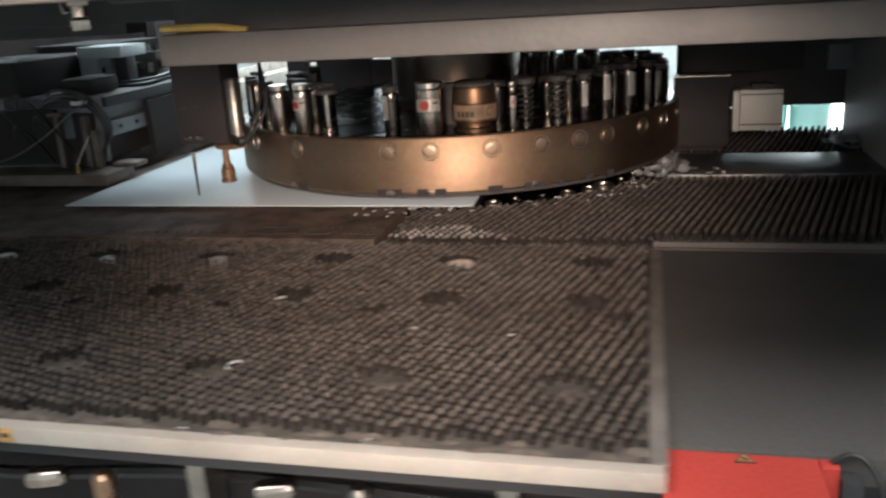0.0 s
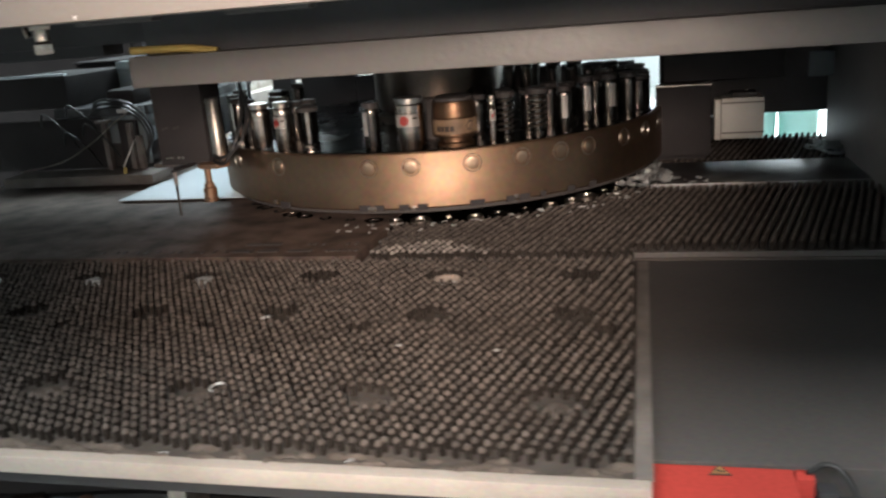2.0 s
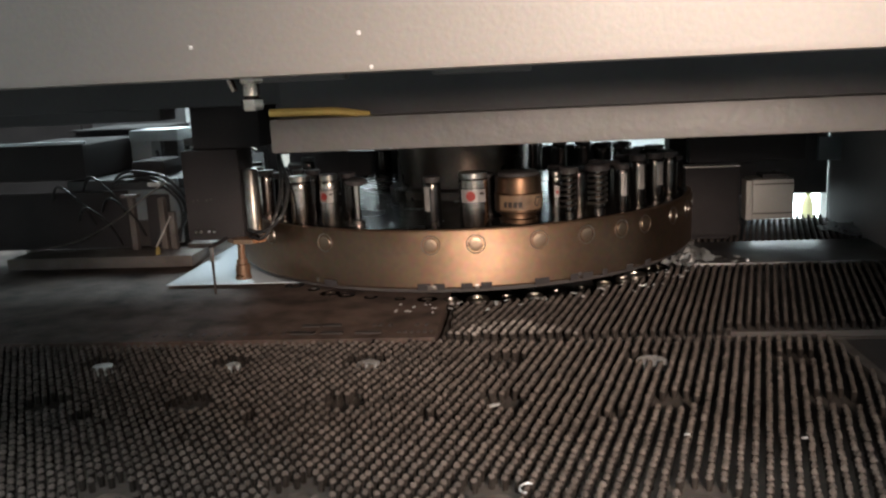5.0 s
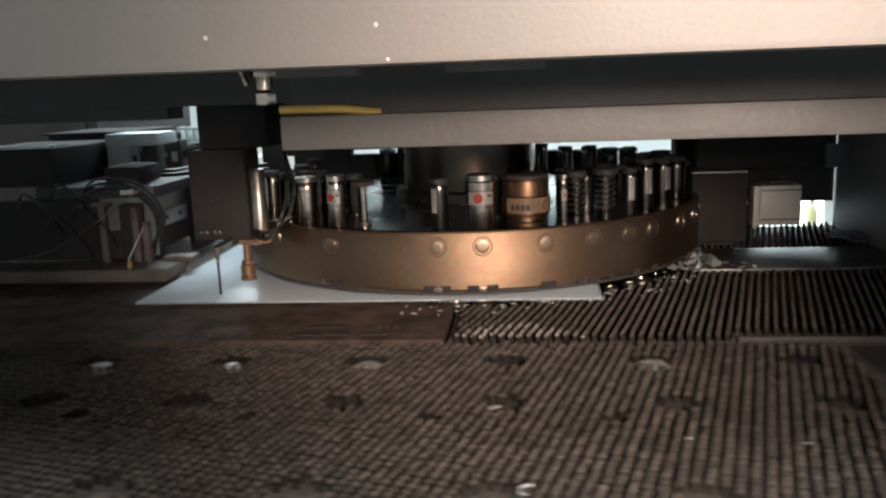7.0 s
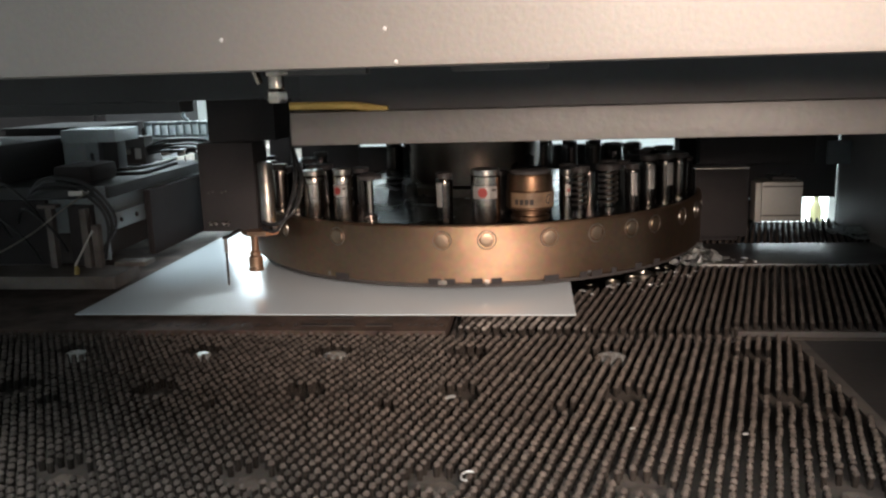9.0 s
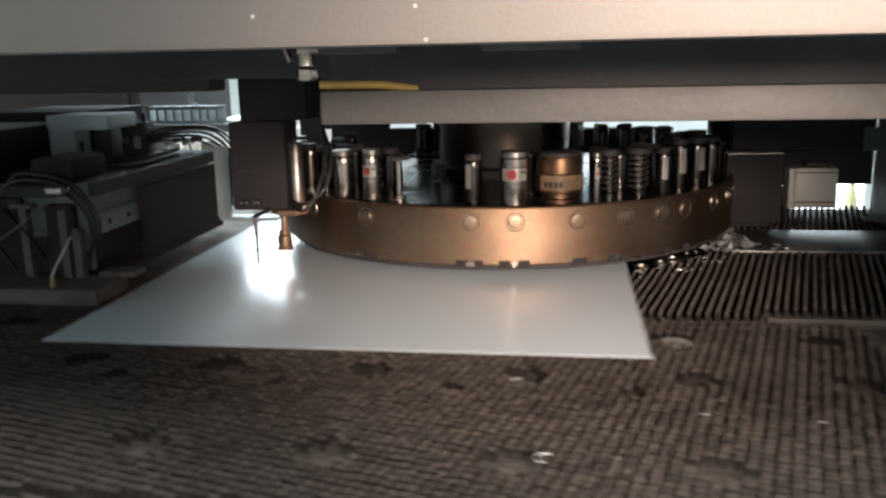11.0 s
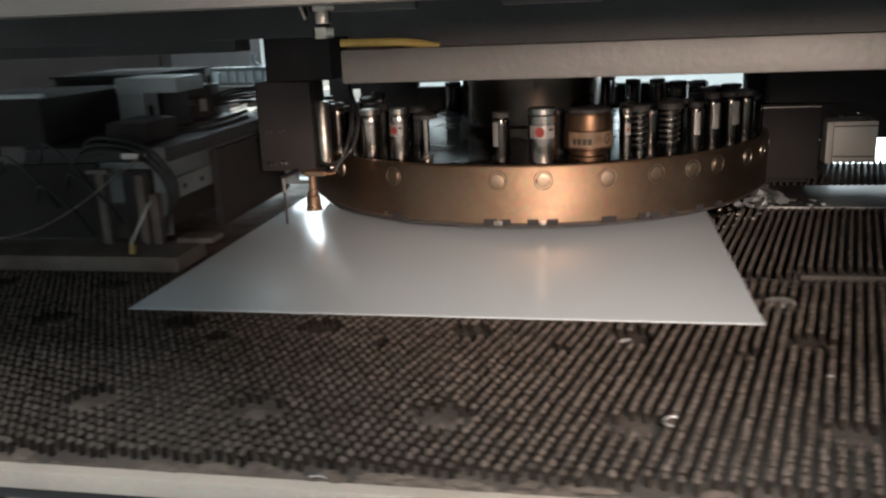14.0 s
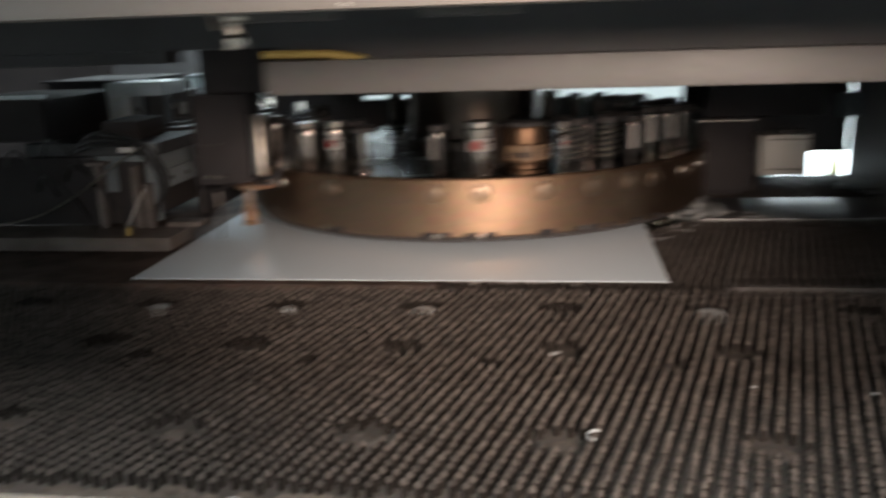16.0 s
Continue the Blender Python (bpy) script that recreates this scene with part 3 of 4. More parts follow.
def tools():
    edge = TURRET_R - 0.030
    punch_tool(-36.0, edge + 0.002, 0.0205, 0.088, CHROME, "polished steel punch tool with ringed collar")
    punch_tool(-27.05, edge, 0.0168, 0.093, CHROME, "slim polished steel punch tool with red mark", 3)
    m = thing("punch_tool", "small dark steel punch tool with a round head", "punch tool", on_rim(-21.6, edge - 0.024), "tools in the turret")
    part("stem", lathe(bmesh.new(), [(0.013, 0), (0.013, 0.006), (0.0066, 0.008), (0.0066, 0.070)], 24), CHROME, m)
    part("head", lathe(bmesh.new(), [(0.008, 0.070), (0.022, 0.072), (0.022, 0.079), (0.012, 0.084)], 24), BLACK, m)
    punch_tool(-2.6, edge - 0.004, 0.0155, 0.088, TURRET_TOP, "dark slim punch tool with a pale label", None, False, True)
    punch_tool(6.3, edge, 0.0262, 0.094, CHROME, "polished steel punch tool with red round mark on its label", -14)
    big = thing("punch_tool", "wide bronze punch tool with a worn printed label", "punch tool", on_rim(16.2, edge - 0.010), "tools in the turret")
    part("base", lathe(bmesh.new(), [(0.0345, 0), (0.0345, 0.007), (0.030, 0.009), (0.029, 0.013), (0.0335, 0.0135), (0.0335, 0.019)], 48), BRASS, big)
    part("guide", lathe(bmesh.new(), [(0.039, 0.019), (0.0425, 0.0215), (0.0425, 0.052), (0.0410, 0.054), (0.0405, 0.078), (0.039, 0.082)], 56), BRASS, big)
    part("head", lathe(bmesh.new(), [(0.030, 0.082), (0.0355, 0.0822), (0.0355, 0.088), (0.031, 0.091)], 40), BLACK, big)
    part("label_highlight_band", wrap(bmesh.new(), 0.0429, -66, 62, 0.025, 0.051, 20), LABEL, big, "worn cream label with dark lettering")
    for a0, a1 in ((-52, -43), (-40, -31), (-28, -19), (-16, -7)):
        part("lettering_bar", wrap(bmesh.new(), 0.0435, a0, a1, 0.030, 0.040, 4), INK, big, "dark unreadable lettering")
    ring = bmesh.new()
    tube(ring, [(0.0435 * math.sin(radians(a)), -0.0435 * math.cos(radians(a)), 0.039 + 0.008 * math.sin(radians(b))) for a, b in ((36, 60), (30, 130), (25, 190), (29, 250), (34, 300), (39, 400), (43, 440))], 0.0012, 6, 3)
    part("logo_shape", ring, INK, big, "dark curved logo shape")
    punch_tool(24.6, edge - 0.004, 0.0072, 0.084, CHROME, "thin polished pin tool with red mark", -4)
    spring_tool(27.9, edge - 0.006, 0.0145, 0.090, "punch tool with a bright coil spring")
    spring_tool(35.6, edge - 0.005, 0.0185, 0.090, "punch tool with a worn coil spring")
    punch_tool(42.4, edge, 0.0140, 0.086, TURRET_TOP, "dark punch tool with a pale label strip", None, False, True)
    # On the next two tools the pale strip paints a narrow highlight.
    punch_tool(50.8, edge - 0.015, 0.0165, 0.096, TURRET_TOP, "dark slim punch tool in the turret", None, False, True)
    punch_tool(60.2, edge - 0.017, 0.0185, 0.092, TURRET_TOP, "dark steel punch tool with a painted upright highlight", None, False, True)
    punch_tool(69.0, edge - 0.010, 0.0175, 0.088, TURRET_TOP, "dark slim punch tool in the turret", None, False)
    for i, a in enumerate(range(78, 222, 9)):
        punch_tool(a, edge - 0.012, 0.018 + 0.006 * (i % 3 == 0), 0.072 + 0.005 * (i % 2) - 0.004 * (i % 3 == 1), TURRET_TOP, "dark oily punch tool in the turret", None, False)
    for i, a in enumerate((-45, -54, -64, -78)):
        punch_tool(a, edge - 0.006, 0.017, 0.090, (TURRET_TOP, CHROME)[i % 2], "slim steel punch tool in the turret", None, False)
    for a, h in ((11, 0.078), (19, 0.070)):
        punch_tool(a, edge - 0.105, 0.017, h, BLACK, "black punch tool in the inner ring of the turret", None, False)
    for i, a in enumerate((-78, -62, -50, -40, -32, 24, 32, 40, 48, 56, 64, 74, 84, 95, 106, 118, 130, 142, 155, 168, 262, 275, 288)):
        punch_tool(a, edge - 0.095, 0.0165, 0.084 - 0.006 * (i % 2), TURRET_TOP, "dark oily punch tool in the inner ring of the turret", None, False)


# ---- sensor head ----
def sensor_head():
    h = thing("sensor_head", "black sensor head with probe rod and brown nozzle", "sensor head")
    block("body", (-0.494, -0.386, -0.385, -0.30, 0.112, 0.280), CARBON, h, bevel=0.004)
    block("mount", (-0.475, -0.345, -0.37, -0.25, 0.281, 0.52), CARBON, h)
    for x in (-0.478, -0.468, -0.452, -0.443):
        part("screw", lathe(bmesh.new(), [(0.0042, 0), (0.0042, 0.002), (0.003, 0.0032)], 12, pose(x, -0.3852, 0.128, 90)), CHROME, h)
    for x, z in ((-0.478, 0.186), (-0.470, 0.188), (-0.452, 0.187), (-0.444, 0.189)):
        part("screw", lathe(bmesh.new(), [(0.0022, 0), (0.0022, 0.0012), (0.0015, 0.0016)], 10, pose(x, -0.3852, z, 90)), BLACK, h)
    block("probe_arm", (-0.427, -0.418, -0.466, -0.360, 0.1126, 0.1165), CARBON, h, bevel=0.001)
    part("probe_sleeve", lathe(bmesh.new(), [(0.0034, 0.086), (0.0036, 0.088), (0.0036, 0.1125)], 14, Matrix.Translation((-0.4225, -0.462, 0))), STEEL, h)
    part("probe_rod", lathe(bmesh.new(), [(0.0016, 0.026), (0.0023, 0.029), (0.0023, 0.088)], 10, Matrix.Translation((-0.4225, -0.462, 0))), BLACK, h)
    part("cylinder", lathe(bmesh.new(), [(0.0125, 0.124), (0.0145, 0.126), (0.0145, 0.238), (0.012, 0.242)], 28, Matrix.Translation((-0.369, -0.372, 0))), STEEL, h, "worn steel air cylinder")
    part("flange", lathe(bmesh.new(), [(0.020, 0.102), (0.032, 0.105), (0.032, 0.113), (0.022, 0.116)], 6, pose(-0.386, -0.375, 0) @ Matrix.Diagonal((1.15, 0.8, 1, 1))), NOZZLE, h)
    part("stem", lathe(bmesh.new(), [(0.0068, 0.072), (0.0068, 0.103)], 18, Matrix.Translation((-0.395, -0.385, 0))), NOZZLE, h)
    part("nozzle", lathe(bmesh.new(), [(0.0115, 0.036), (0.0150, 0.0365), (0.0150, 0.042), (0.0135, 0.043), (0.0135, 0.064), (0.0105, 0.066), (0.0105, 0.074), (0.0075, 0.075)], 28, Matrix.Translation((-0.395, -0.385, 0))), NOZZLE, h, "brown metal nozzle")
    for i, dx in enumerate((0.0, 0.012)):
        part("cable", tube(bmesh.new(), [(-0.375, -0.39, 0.118 + dx), (-0.345, -0.40, 0.116 + dx), (-0.322 + dx, -0.39, 0.155), (-0.315 + dx, -0.36, 0.21), (-0.325, -0.33, 0.27), (-0.33, -0.30, 0.34)], 0.0035), RUBBER, h, "black cable loop")
    part("fitting", lathe(bmesh.new(), [(0.008, 0), (0.009, 0.003), (0.009, 0.012), (0.006, 0.014)], 8, pose(-0.352, -0.392, 0.112)), CHROME, h)


# ---- actuator at the right of the turret ----
def actuator():
    a = thing("air_actuator", "pale aluminium square actuator block on a dark bracket", "actuator")
    block("flange", (0.609, 0.622, -0.046, 0.0, 0.060, 0.146), ALU, a, bevel=0.002)
    block("body", (0.6225, 0.708, -0.045, 0.03, 0.061, 0.147), ALU, a, bevel=0.004)
    for z in (0.073, 0.136):
        block("groove", (0.6235, 0.7083, -0.0456, -0.040, z, z + 0.0025), INK, a, bevel=0)
    block("cap", (0.645, 0.695, -0.035, 0.02, 0.148, 0.157), BLACK, a)
    block("bracket", (0.489, 0.606, 0.0, 0.05, 0.02, 0.172), CARBON, a)
    block("bracket_lip", (0.489, 0.606, -0.002, 0.05, 0.1725, 0.1745), STEEL, a, bevel=0)
    block("hanger", (0.508, 0.76, 0.055, 0.10, 0.176, 0.369), CARBON, a)
    part("screw", lathe(bmesh.new(), [(0.004, 0), (0.004, 0.003)], 10, pose(0.675, -0.01, 0.158)), CHROME, a)


# ---- tables ----
LEAN = radians(15.0)
PITCH_A, PITCH_B = 0.0138, 0.0131


def lattice(x0, x1, y0, y1):
    c, s = math.cos(LEAN), math.sin(LEAN)
    n = int(max(x1 - x0, y1 - y0) / PITCH_A * 1.6) + 2
    mx, my = (x0 + x1) / 2, (y0 + y1) / 2
    for i in range(-n, n):
        for j in range(-n, n):
            u, v = i * PITCH_A, j * PITCH_B
            x, y = mx + u * c + v * s, my - u * s + v * c
            if x0 <= x <= x1 and y0 <= y <= y1:
                yield x, y


def tuft_shape(seed, height):
    """One tuft of bristles: a slightly flared bundle with an uneven domed tip."""
    rnd = random.Random(seed)
    rings, seg = [], 8
    lean = Vector((rnd.uniform(-0.0007, 0.0007), rnd.uniform(-0.0007, 0.0007), 0))
    for r, z in ((0.0031, -height), (0.0033, -height * 0.45), (0.0036, -0.0034), (0.0031, -0.0011), (0.0014, 0.0006)):
        k = 1 + z / height
        ring = [(r * rnd.uniform(0.88, 1.12) * math.cos(2 * math.pi * i / seg), 1.12 * r * rnd.uniform(0.88, 1.12) * math.sin(2 * math.pi * i / seg)) for i in range(seg)]
        rings.append([(lean.x * k + u * math.cos(LEAN) + v * math.sin(LEAN), lean.y * k - u * math.sin(LEAN) + v * math.cos(LEAN), z + (rnd.uniform(-0.0007, 0.0007) if z > -height else 0)) for u, v in ring])
    verts = [v for ring in rings for v in ring]
    faces = [(a * seg + i, a * seg + (i + 1) % seg, (a + 1) * seg + (i + 1) % seg, (a + 1) * seg + i) for a in range(4) for i in range(seg)]
    faces.append(tuple(4 * seg + i for i in range(seg)))
    return verts, faces


SHAPES = [tuft_shape(i, 0.017) for i in range(10)]


def paint_tips(me, tip=LIT_DUSTY_TIP):
    """Shaded sides and lit, dirty tips put into the colours: the last seventeen faces of each tuft of 33."""
    me.materials.append(SHADED_BRISTLE)
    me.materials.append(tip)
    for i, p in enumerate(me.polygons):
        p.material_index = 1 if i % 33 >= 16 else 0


def bristles(parent, spots, near, tip=LIT_DUSTY_TIP):
    """Tufts that pass nearest become pieces of their own, the others one mesh."""
    meshes = []
    for v, f in SHAPES:
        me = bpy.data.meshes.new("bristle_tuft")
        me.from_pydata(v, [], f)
        paint_tips(me, tip)
        meshes.append(me)
    rnd = random.Random(11)
    spots = sorted(spots, key=near)
    singles, rest = spots[:300], spots[300:]
    for x, y in singles:
        ob = new("bristle_tuft", rnd.choice(meshes))
        ob.parent = parent
        ob.matrix_basis = pose(x + rnd.uniform(-0.0005, 0.0005), y + rnd.uniform(-0.0005, 0.0005), rnd.uniform(-0.0018, 0.0))
    verts, faces = [], []
    for x, y in rest:
        v, f = rnd.choice(SHAPES)
        ox, oy, oz, base = x + rnd.uniform(-0.0005, 0.0005), y + rnd.uniform(-0.0005, 0.0005), rnd.uniform(-0.0018, 0.0), len(verts)
        verts += [(a + ox, b + oy, c + oz) for a, b, c in v]
        faces += [tuple(i + base for i in q) for q in f]
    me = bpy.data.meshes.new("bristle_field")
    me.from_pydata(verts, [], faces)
    paint_tips(me, tip)
    ob = new("bristle_field", me)
    ob.parent = parent
    tagged(ob, "field of dusty black bristle tufts", kind="stuff")


TABLE_X0, TABLE_X1, TABLE_Y0, TABLE_Y1 = -1.25, 0.572, -1.247, -0.664
HOLES = [(x, -0.748, 0.030, 0.0235, x) for x in (-0.902, -0.702, -0.502, -0.302, -0.100, 0.100, 0.300, 0.498)]
HOLES += [(x, -0.906, 0.030, 0.0235, x) for x in (-0.90, -0.70, -0.50, -0.305, -0.102, 0.100, 0.305, 0.500)]
HOLES += [(x, -1.138, 0.030, 0.0235, x) for x in (-0.90, -0.70, -0.50, -0.302, -0.102, 0.094, 0.297, 0.498)]
HOLES += [(x, -0.952, 0.014, 0.011, x) for x in (-0.43, -0.21, 0.008, 0.231, 0.54)]


def brush_table():
    t = thing("brush_table", "sliding sheet table covered with dusty black brush tufts", "brush table")
    tray = block("tray", (TABLE_X0, 0.588, -1.2655, -0.656, -0.030, -0.017), TRAY, t, "dusty grey steel tray", bevel=0.001)
    block("edge_strip", (0.5765, 0.5925, -1.2655, -0.656, -0.0165, -0.0125), EDGE_STEEL, t, bevel=0.001)
    block("front_rail", (TABLE_X0, 0.591, -1.282, -1.266, -0.0325, -0.0138), RAIL_PAINT, t, "cream painted front rail", bevel=0.002)
    block("rail_foot", (TABLE_X0, 0.589, -1.272, -1.258, -0.050, -0.0328), DARK_PAINT, t)
    heap = random.Random(17)
    verts, faces = [], []
    for k in range(170):
        x, y = heap.uniform(-0.75, 0.57), -1.2645 + heap.random() ** 2 * 0.020
        rx, ry, h = heap.uniform(0.006, 0.019), heap.uniform(0.004, 0.009), heap.uniform(0.002, 0.0065)
        base = len(verts)
        for rr, z in ((1.0, 0.0), (0.72, 0.62), (0.3, 0.95)):
            verts += [(x + rx * rr * heap.uniform(0.75, 1.25) * math.cos(math.pi * i / 4), y + ry * rr * heap.uniform(0.75, 1.25) * math.sin(math.pi * i / 4), -0.0172 + h * z * heap.uniform(0.8, 1.2)) for i in range(8)]
        faces += [(base + a * 8 + i, base + a * 8 + (i + 1) % 8, base + a * 8 + 8 + (i + 1) % 8, base + a * 8 + 8 + i) for a in range(2) for i in range(8)] + [tuple(base + 16 + i for i in range(8))]
    me = bpy.data.meshes.new("dust_layer")
    me.from_pydata(verts, [], faces)
    me.polygons.foreach_set("use_smooth", [True] * len(me.polygons))
    me.materials.append(LOOSE_DUST)
    dust = new("dust_layer", me)
    dust.parent = t
    tagged(dust, "pale brown dust gathered along the tray edges", kind="stuff")
    st = part("sticker", box(bmesh.new(), -0.107, -0.060, -1.2832, -1.2822, -0.0310, -0.0153), STICKER, t, "worn orange warning sticker")
    for x in (-0.100, -0.088, -0.073):
        part("marking_bar", box(bmesh.new(), x, x + 0.009, -1.2838, -1.2833, -0.0258, -0.0205), INK, st, "dark unreadable marking")
    spots = [(x, y) for x, y in lattice(TABLE_X0, TABLE_X1, TABLE_Y0, TABLE_Y1)
             if not any(((x - hx) / a) ** 2 + ((y - hy) / b) ** 2 < 1 for hx, hy, a, b, _ in HOLES)]
    bristles(t, spots, lambda s: (s[0] - 0.05) ** 2 * 0.3 + (s[1] + 1.27) ** 2)
    floor_rnd = random.Random(9)
    for hx, hy, a, b, _ in HOLES:
        if hy < -1.1:
            pts = [(hx + a * 0.72 * floor_rnd.uniform(0.6, 1.05) * math.cos(math.pi * i / 7), hy + b * 0.72 * floor_rnd.uniform(0.6, 1.05) * math.sin(math.pi * i / 7)) for i in range(14)]
            bm = bmesh.new()
            low, high = [bm.verts.new((*p, -0.0169)) for p in pts], [bm.verts.new((hx + (p[0] - hx) * 0.8, hy + (p[1] - hy) * 0.8, -0.0150)) for p in pts]
            for i in range(14):
                bm.faces.new((low[i], low[(i + 1) % 14], high[(i + 1) % 14], high[i]))
            bm.faces.new(high)
            part("hole_dust", bm, LOOSE_DUST, t, "pale dust on the floor of a gap in the brush")
    for hx, hy, r in ((0.30, -0.752, 0.022), (-0.100, -0.752, 0.018), (-0.502, -0.752, 0.016), (-0.302, -0.752, 0.012)):
        part("steel_pad", lathe(bmesh.new(), [(r, -0.017), (r, -0.0085), (r * 0.9, -0.0065), (r * 0.5, -0.0058)], 24, pose(hx, hy - 0.002, 0)), SCRAP, t, "bright steel pad in a gap of the brush")
    for x in (-0.52, -0.20, 0.12, 0.44):
        block("support_bracket", (x, x + 0.020, -1.262, -1.22, -0.14, -0.0505), STEEL, t)
    part("air_hose", tube(bmesh.new(), [(-0.8, -1.20, -0.10), (-0.2, -1.215, -0.115), (0.1, -1.20, -0.105), (0.5, -1.215, -0.11)], 0.008), RUBBER, t)
    for i, x in enumerate((-0.47, -0.36, -0.28, -0.145, -0.06, 0.01, 0.21, 0.30)):
        part("hose_fitting", lathe(bmesh.new(), [(0.010, -0.02), (0.012, -0.015), (0.012, 0.015), (0.008, 0.02)], 12, pose(x, -1.248, -0.085 - 0.008 * (i % 3), 0, (90, 0)[i % 2], 20)), (CHROME, NOZZLE, CHROME, STEEL)[i % 4], t)
    block("under_shield", (TABLE_X0, 0.585, -1.18, -1.17, -0.30, -0.0305), CARBON, t, "dark shield under the tray")
    return t


def loose_slugs(table):
    out = []
    for x, y, z, s, a in ((0.088, -0.932, -0.0006, 0.0065, 20), (0.128, -1.150, 0.001, 0.008, 70), (-0.195, -1.258, -0.0165, 0.008, 10), (0.30, -1.02, -0.0004, 0.003, 0), (0.315, -1.256, -0.0165, 0.004, 40), (0.42, -1.03, -0.0004, 0.003, 0), (0.12, -1.259, -0.0165, 0.006, 5)):
        bm = bmesh.new()
        box(bm, -s, s, -s * 0.45, s * 0.45, 0, 0.0012, 0.0003)
        if a == 70:
            bm.free()
            bm = tube(bmesh.new(), [(0.008 * math.cos(radians(b)), 0.010 * math.sin(radians(b)), 0.001 + b * 0.00001) for b in range(60, 261, 25)], 0.0011, 6, 2)
        ob = part("metal_slug", bm, SCRAP, None, "", pose(x, y, z, 4, -5, a * (a != 70)))
        tagged(ob, ("thin bright metal curl lying on the table" if a == 70 else "bright punched metal slug lying on the table"), "metal scrap", "metal slugs")
        out.append((ob, x, y, z, a * (a != 70)))
    return out


def crumpled(label, m, w, d, seed):
    """A thin torn offcut, bent at random, that rests on its lowest corners."""
    rnd = random.Random(seed)
    o = thing("scrap_offcut", label, "metal scrap", m)
    for k in range(2):
        bm = bmesh.new()
        n, q = 6, 7
        grid = [[bm.verts.new(((i / n - 0.5) * w * (1 - 0.45 * k) + rnd.uniform(-0.12, 0.12) * w, (j / q - 0.5) * d * (1 - 0.3 * k) + rnd.uniform(-0.06, 0.06) * d, abs(rnd.gauss(0, 0.006)) + 0.010 * k)) for j in range(q + 1)] for i in range(n + 1)]
        for i in range(n):
            for j in range(q):
                if rnd.random() > 0.12:
                    bm.faces.new((grid[i][j], grid[i + 1][j], grid[i + 1][j + 1], grid[i][j + 1]))
        bmesh.ops.solidify(bm, geom=bm.faces[:], thickness=0.0008)
        part(("offcut", "offcut_flap")[k], bm, SCRAP, o, smooth=False)


def fixed_table():
    t = thing("centre_table", "fixed centre table with oily plate and black brush tufts", "brush table")
    block("oily_plate", (-1.25, -0.006, -0.645, 0.35, -0.030, -0.004), OILY, t, "oily brown steel plate", bevel=0.002)
    block("base_plate", (0.0, 0.44, -0.645, -0.19, -0.030, -0.017), SHADE_PLATE, t)
    block("base_plate", (0.4405, 0.92, -0.600, -0.19, -0.030, -0.017), SHADE_PLATE, t)
    block("edge_strip", (-1.25, 0.02, -0.656, -0.6465, -0.034, -0.014), OILY, t)
    block("edge_strip", (0.0205, 0.44, -0.6495, -0.6465, -0.034, -0.0275), TRAY, t, bevel=0.001)
    block("edge_strip", (0.4405, 0.98, -0.6045, -0.6005, -0.0300, -0.0255), TRAY, t, bevel=0.001)
    rnd = random.Random(8)
    for x0, x1, y in ((-0.235, -0.205, -0.572), (-0.20, -0.170, -0.570), (-0.245, -0.205, -0.612), (-0.195, -0.158, -0.612), (-0.138, -0.096, -0.613), (-0.117, -0.112, -0.572), (-0.106, -0.101, -0.572), (-0.09, -0.085, -0.573), (-0.045, -0.040, -0.573), (-0.03, -0.024, -0.573)):
        block("slot", (x0, x1, y - 0.007, y + 0.007, -0.0045, -0.0025), BLACK, t, "dark slot in the plate", bevel=0)
    for i in range(14):
        x = -0.50 + i * 0.022 + rnd.uniform(-0.004, 0.004)
        block("slot", (x, x + 0.0045, -0.622, -0.608, -0.0045, -0.0025), BLACK, t, bevel=0)
    for i in range(6):
        x = -0.07 + i * 0.0105
        block("slot", (x, x + 0.005, -0.618, -0.607, -0.0045, -0.0025), BLACK, t, bevel=0)
    block("slide_strip", (0.475, 0.93, -0.185, 0.035, -0.025, -0.002), STRIP, t, "bright steel slide strip", bevel=0.002)
    block("rear_base", (0.47, 0.95, 0.04, 0.40, -0.030, -0.017), SHADE_PLATE, t)
    spots = [(x, y) for x, y in lattice(0.012, 0.90, -0.635, -0.195) if (x - TURRET_X) ** 2 + (y - TURRET_Y) ** 2 > (TURRET_R - 0.016) ** 2 and (x < 0.442 or y > -0.594)]
    spots += [(x, y) for x, y in lattice(0.012, 0.90, 0.05, 0.36) if x > 0.49]
    # Tufts at the front left of this table get paler tips.
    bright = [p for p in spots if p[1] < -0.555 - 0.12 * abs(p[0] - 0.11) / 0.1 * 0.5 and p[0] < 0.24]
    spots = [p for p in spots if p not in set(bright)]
    bristles(t, spots, lambda s: (s[0] - 0.2) ** 2 * 0.3 + (s[1] + 0.64) ** 2, LIT_OILY_TIP)
    bristles(t, bright, lambda s: s[1], PALE_TIP)
    rnd = random.Random(21)
    for i in range(48):
        a = radians(rnd.uniform(-12, 66))
        r = rnd.uniform(0.49, 0.55)
        x, y = TURRET_X + r * math.sin(a), TURRET_Y - r * math.cos(a)
        s = rnd.uniform(0.0025, 0.006)
        bm = bmesh.new()
        box(bm, -s, s, -s * 0.4, s * 0.4, 0, 0.001, 0.0002)
        ob = part("metal_slug", bm, SCRAP, None, "", pose(x, y, (-0.0035 if x < -0.006 else -0.0010), rnd.uniform(-5, 5), rnd.uniform(-5, 5), rnd.uniform(0, 180)))
        tagged(ob, "bright punched metal slug lying beside the turret", "metal scrap", "metal slugs")
    crumpled("crumpled bright sheet metal offcut on the slide strip", pose(0.478, -0.105, 0.001, 0, 0, 14), 0.075, 0.15, 31)
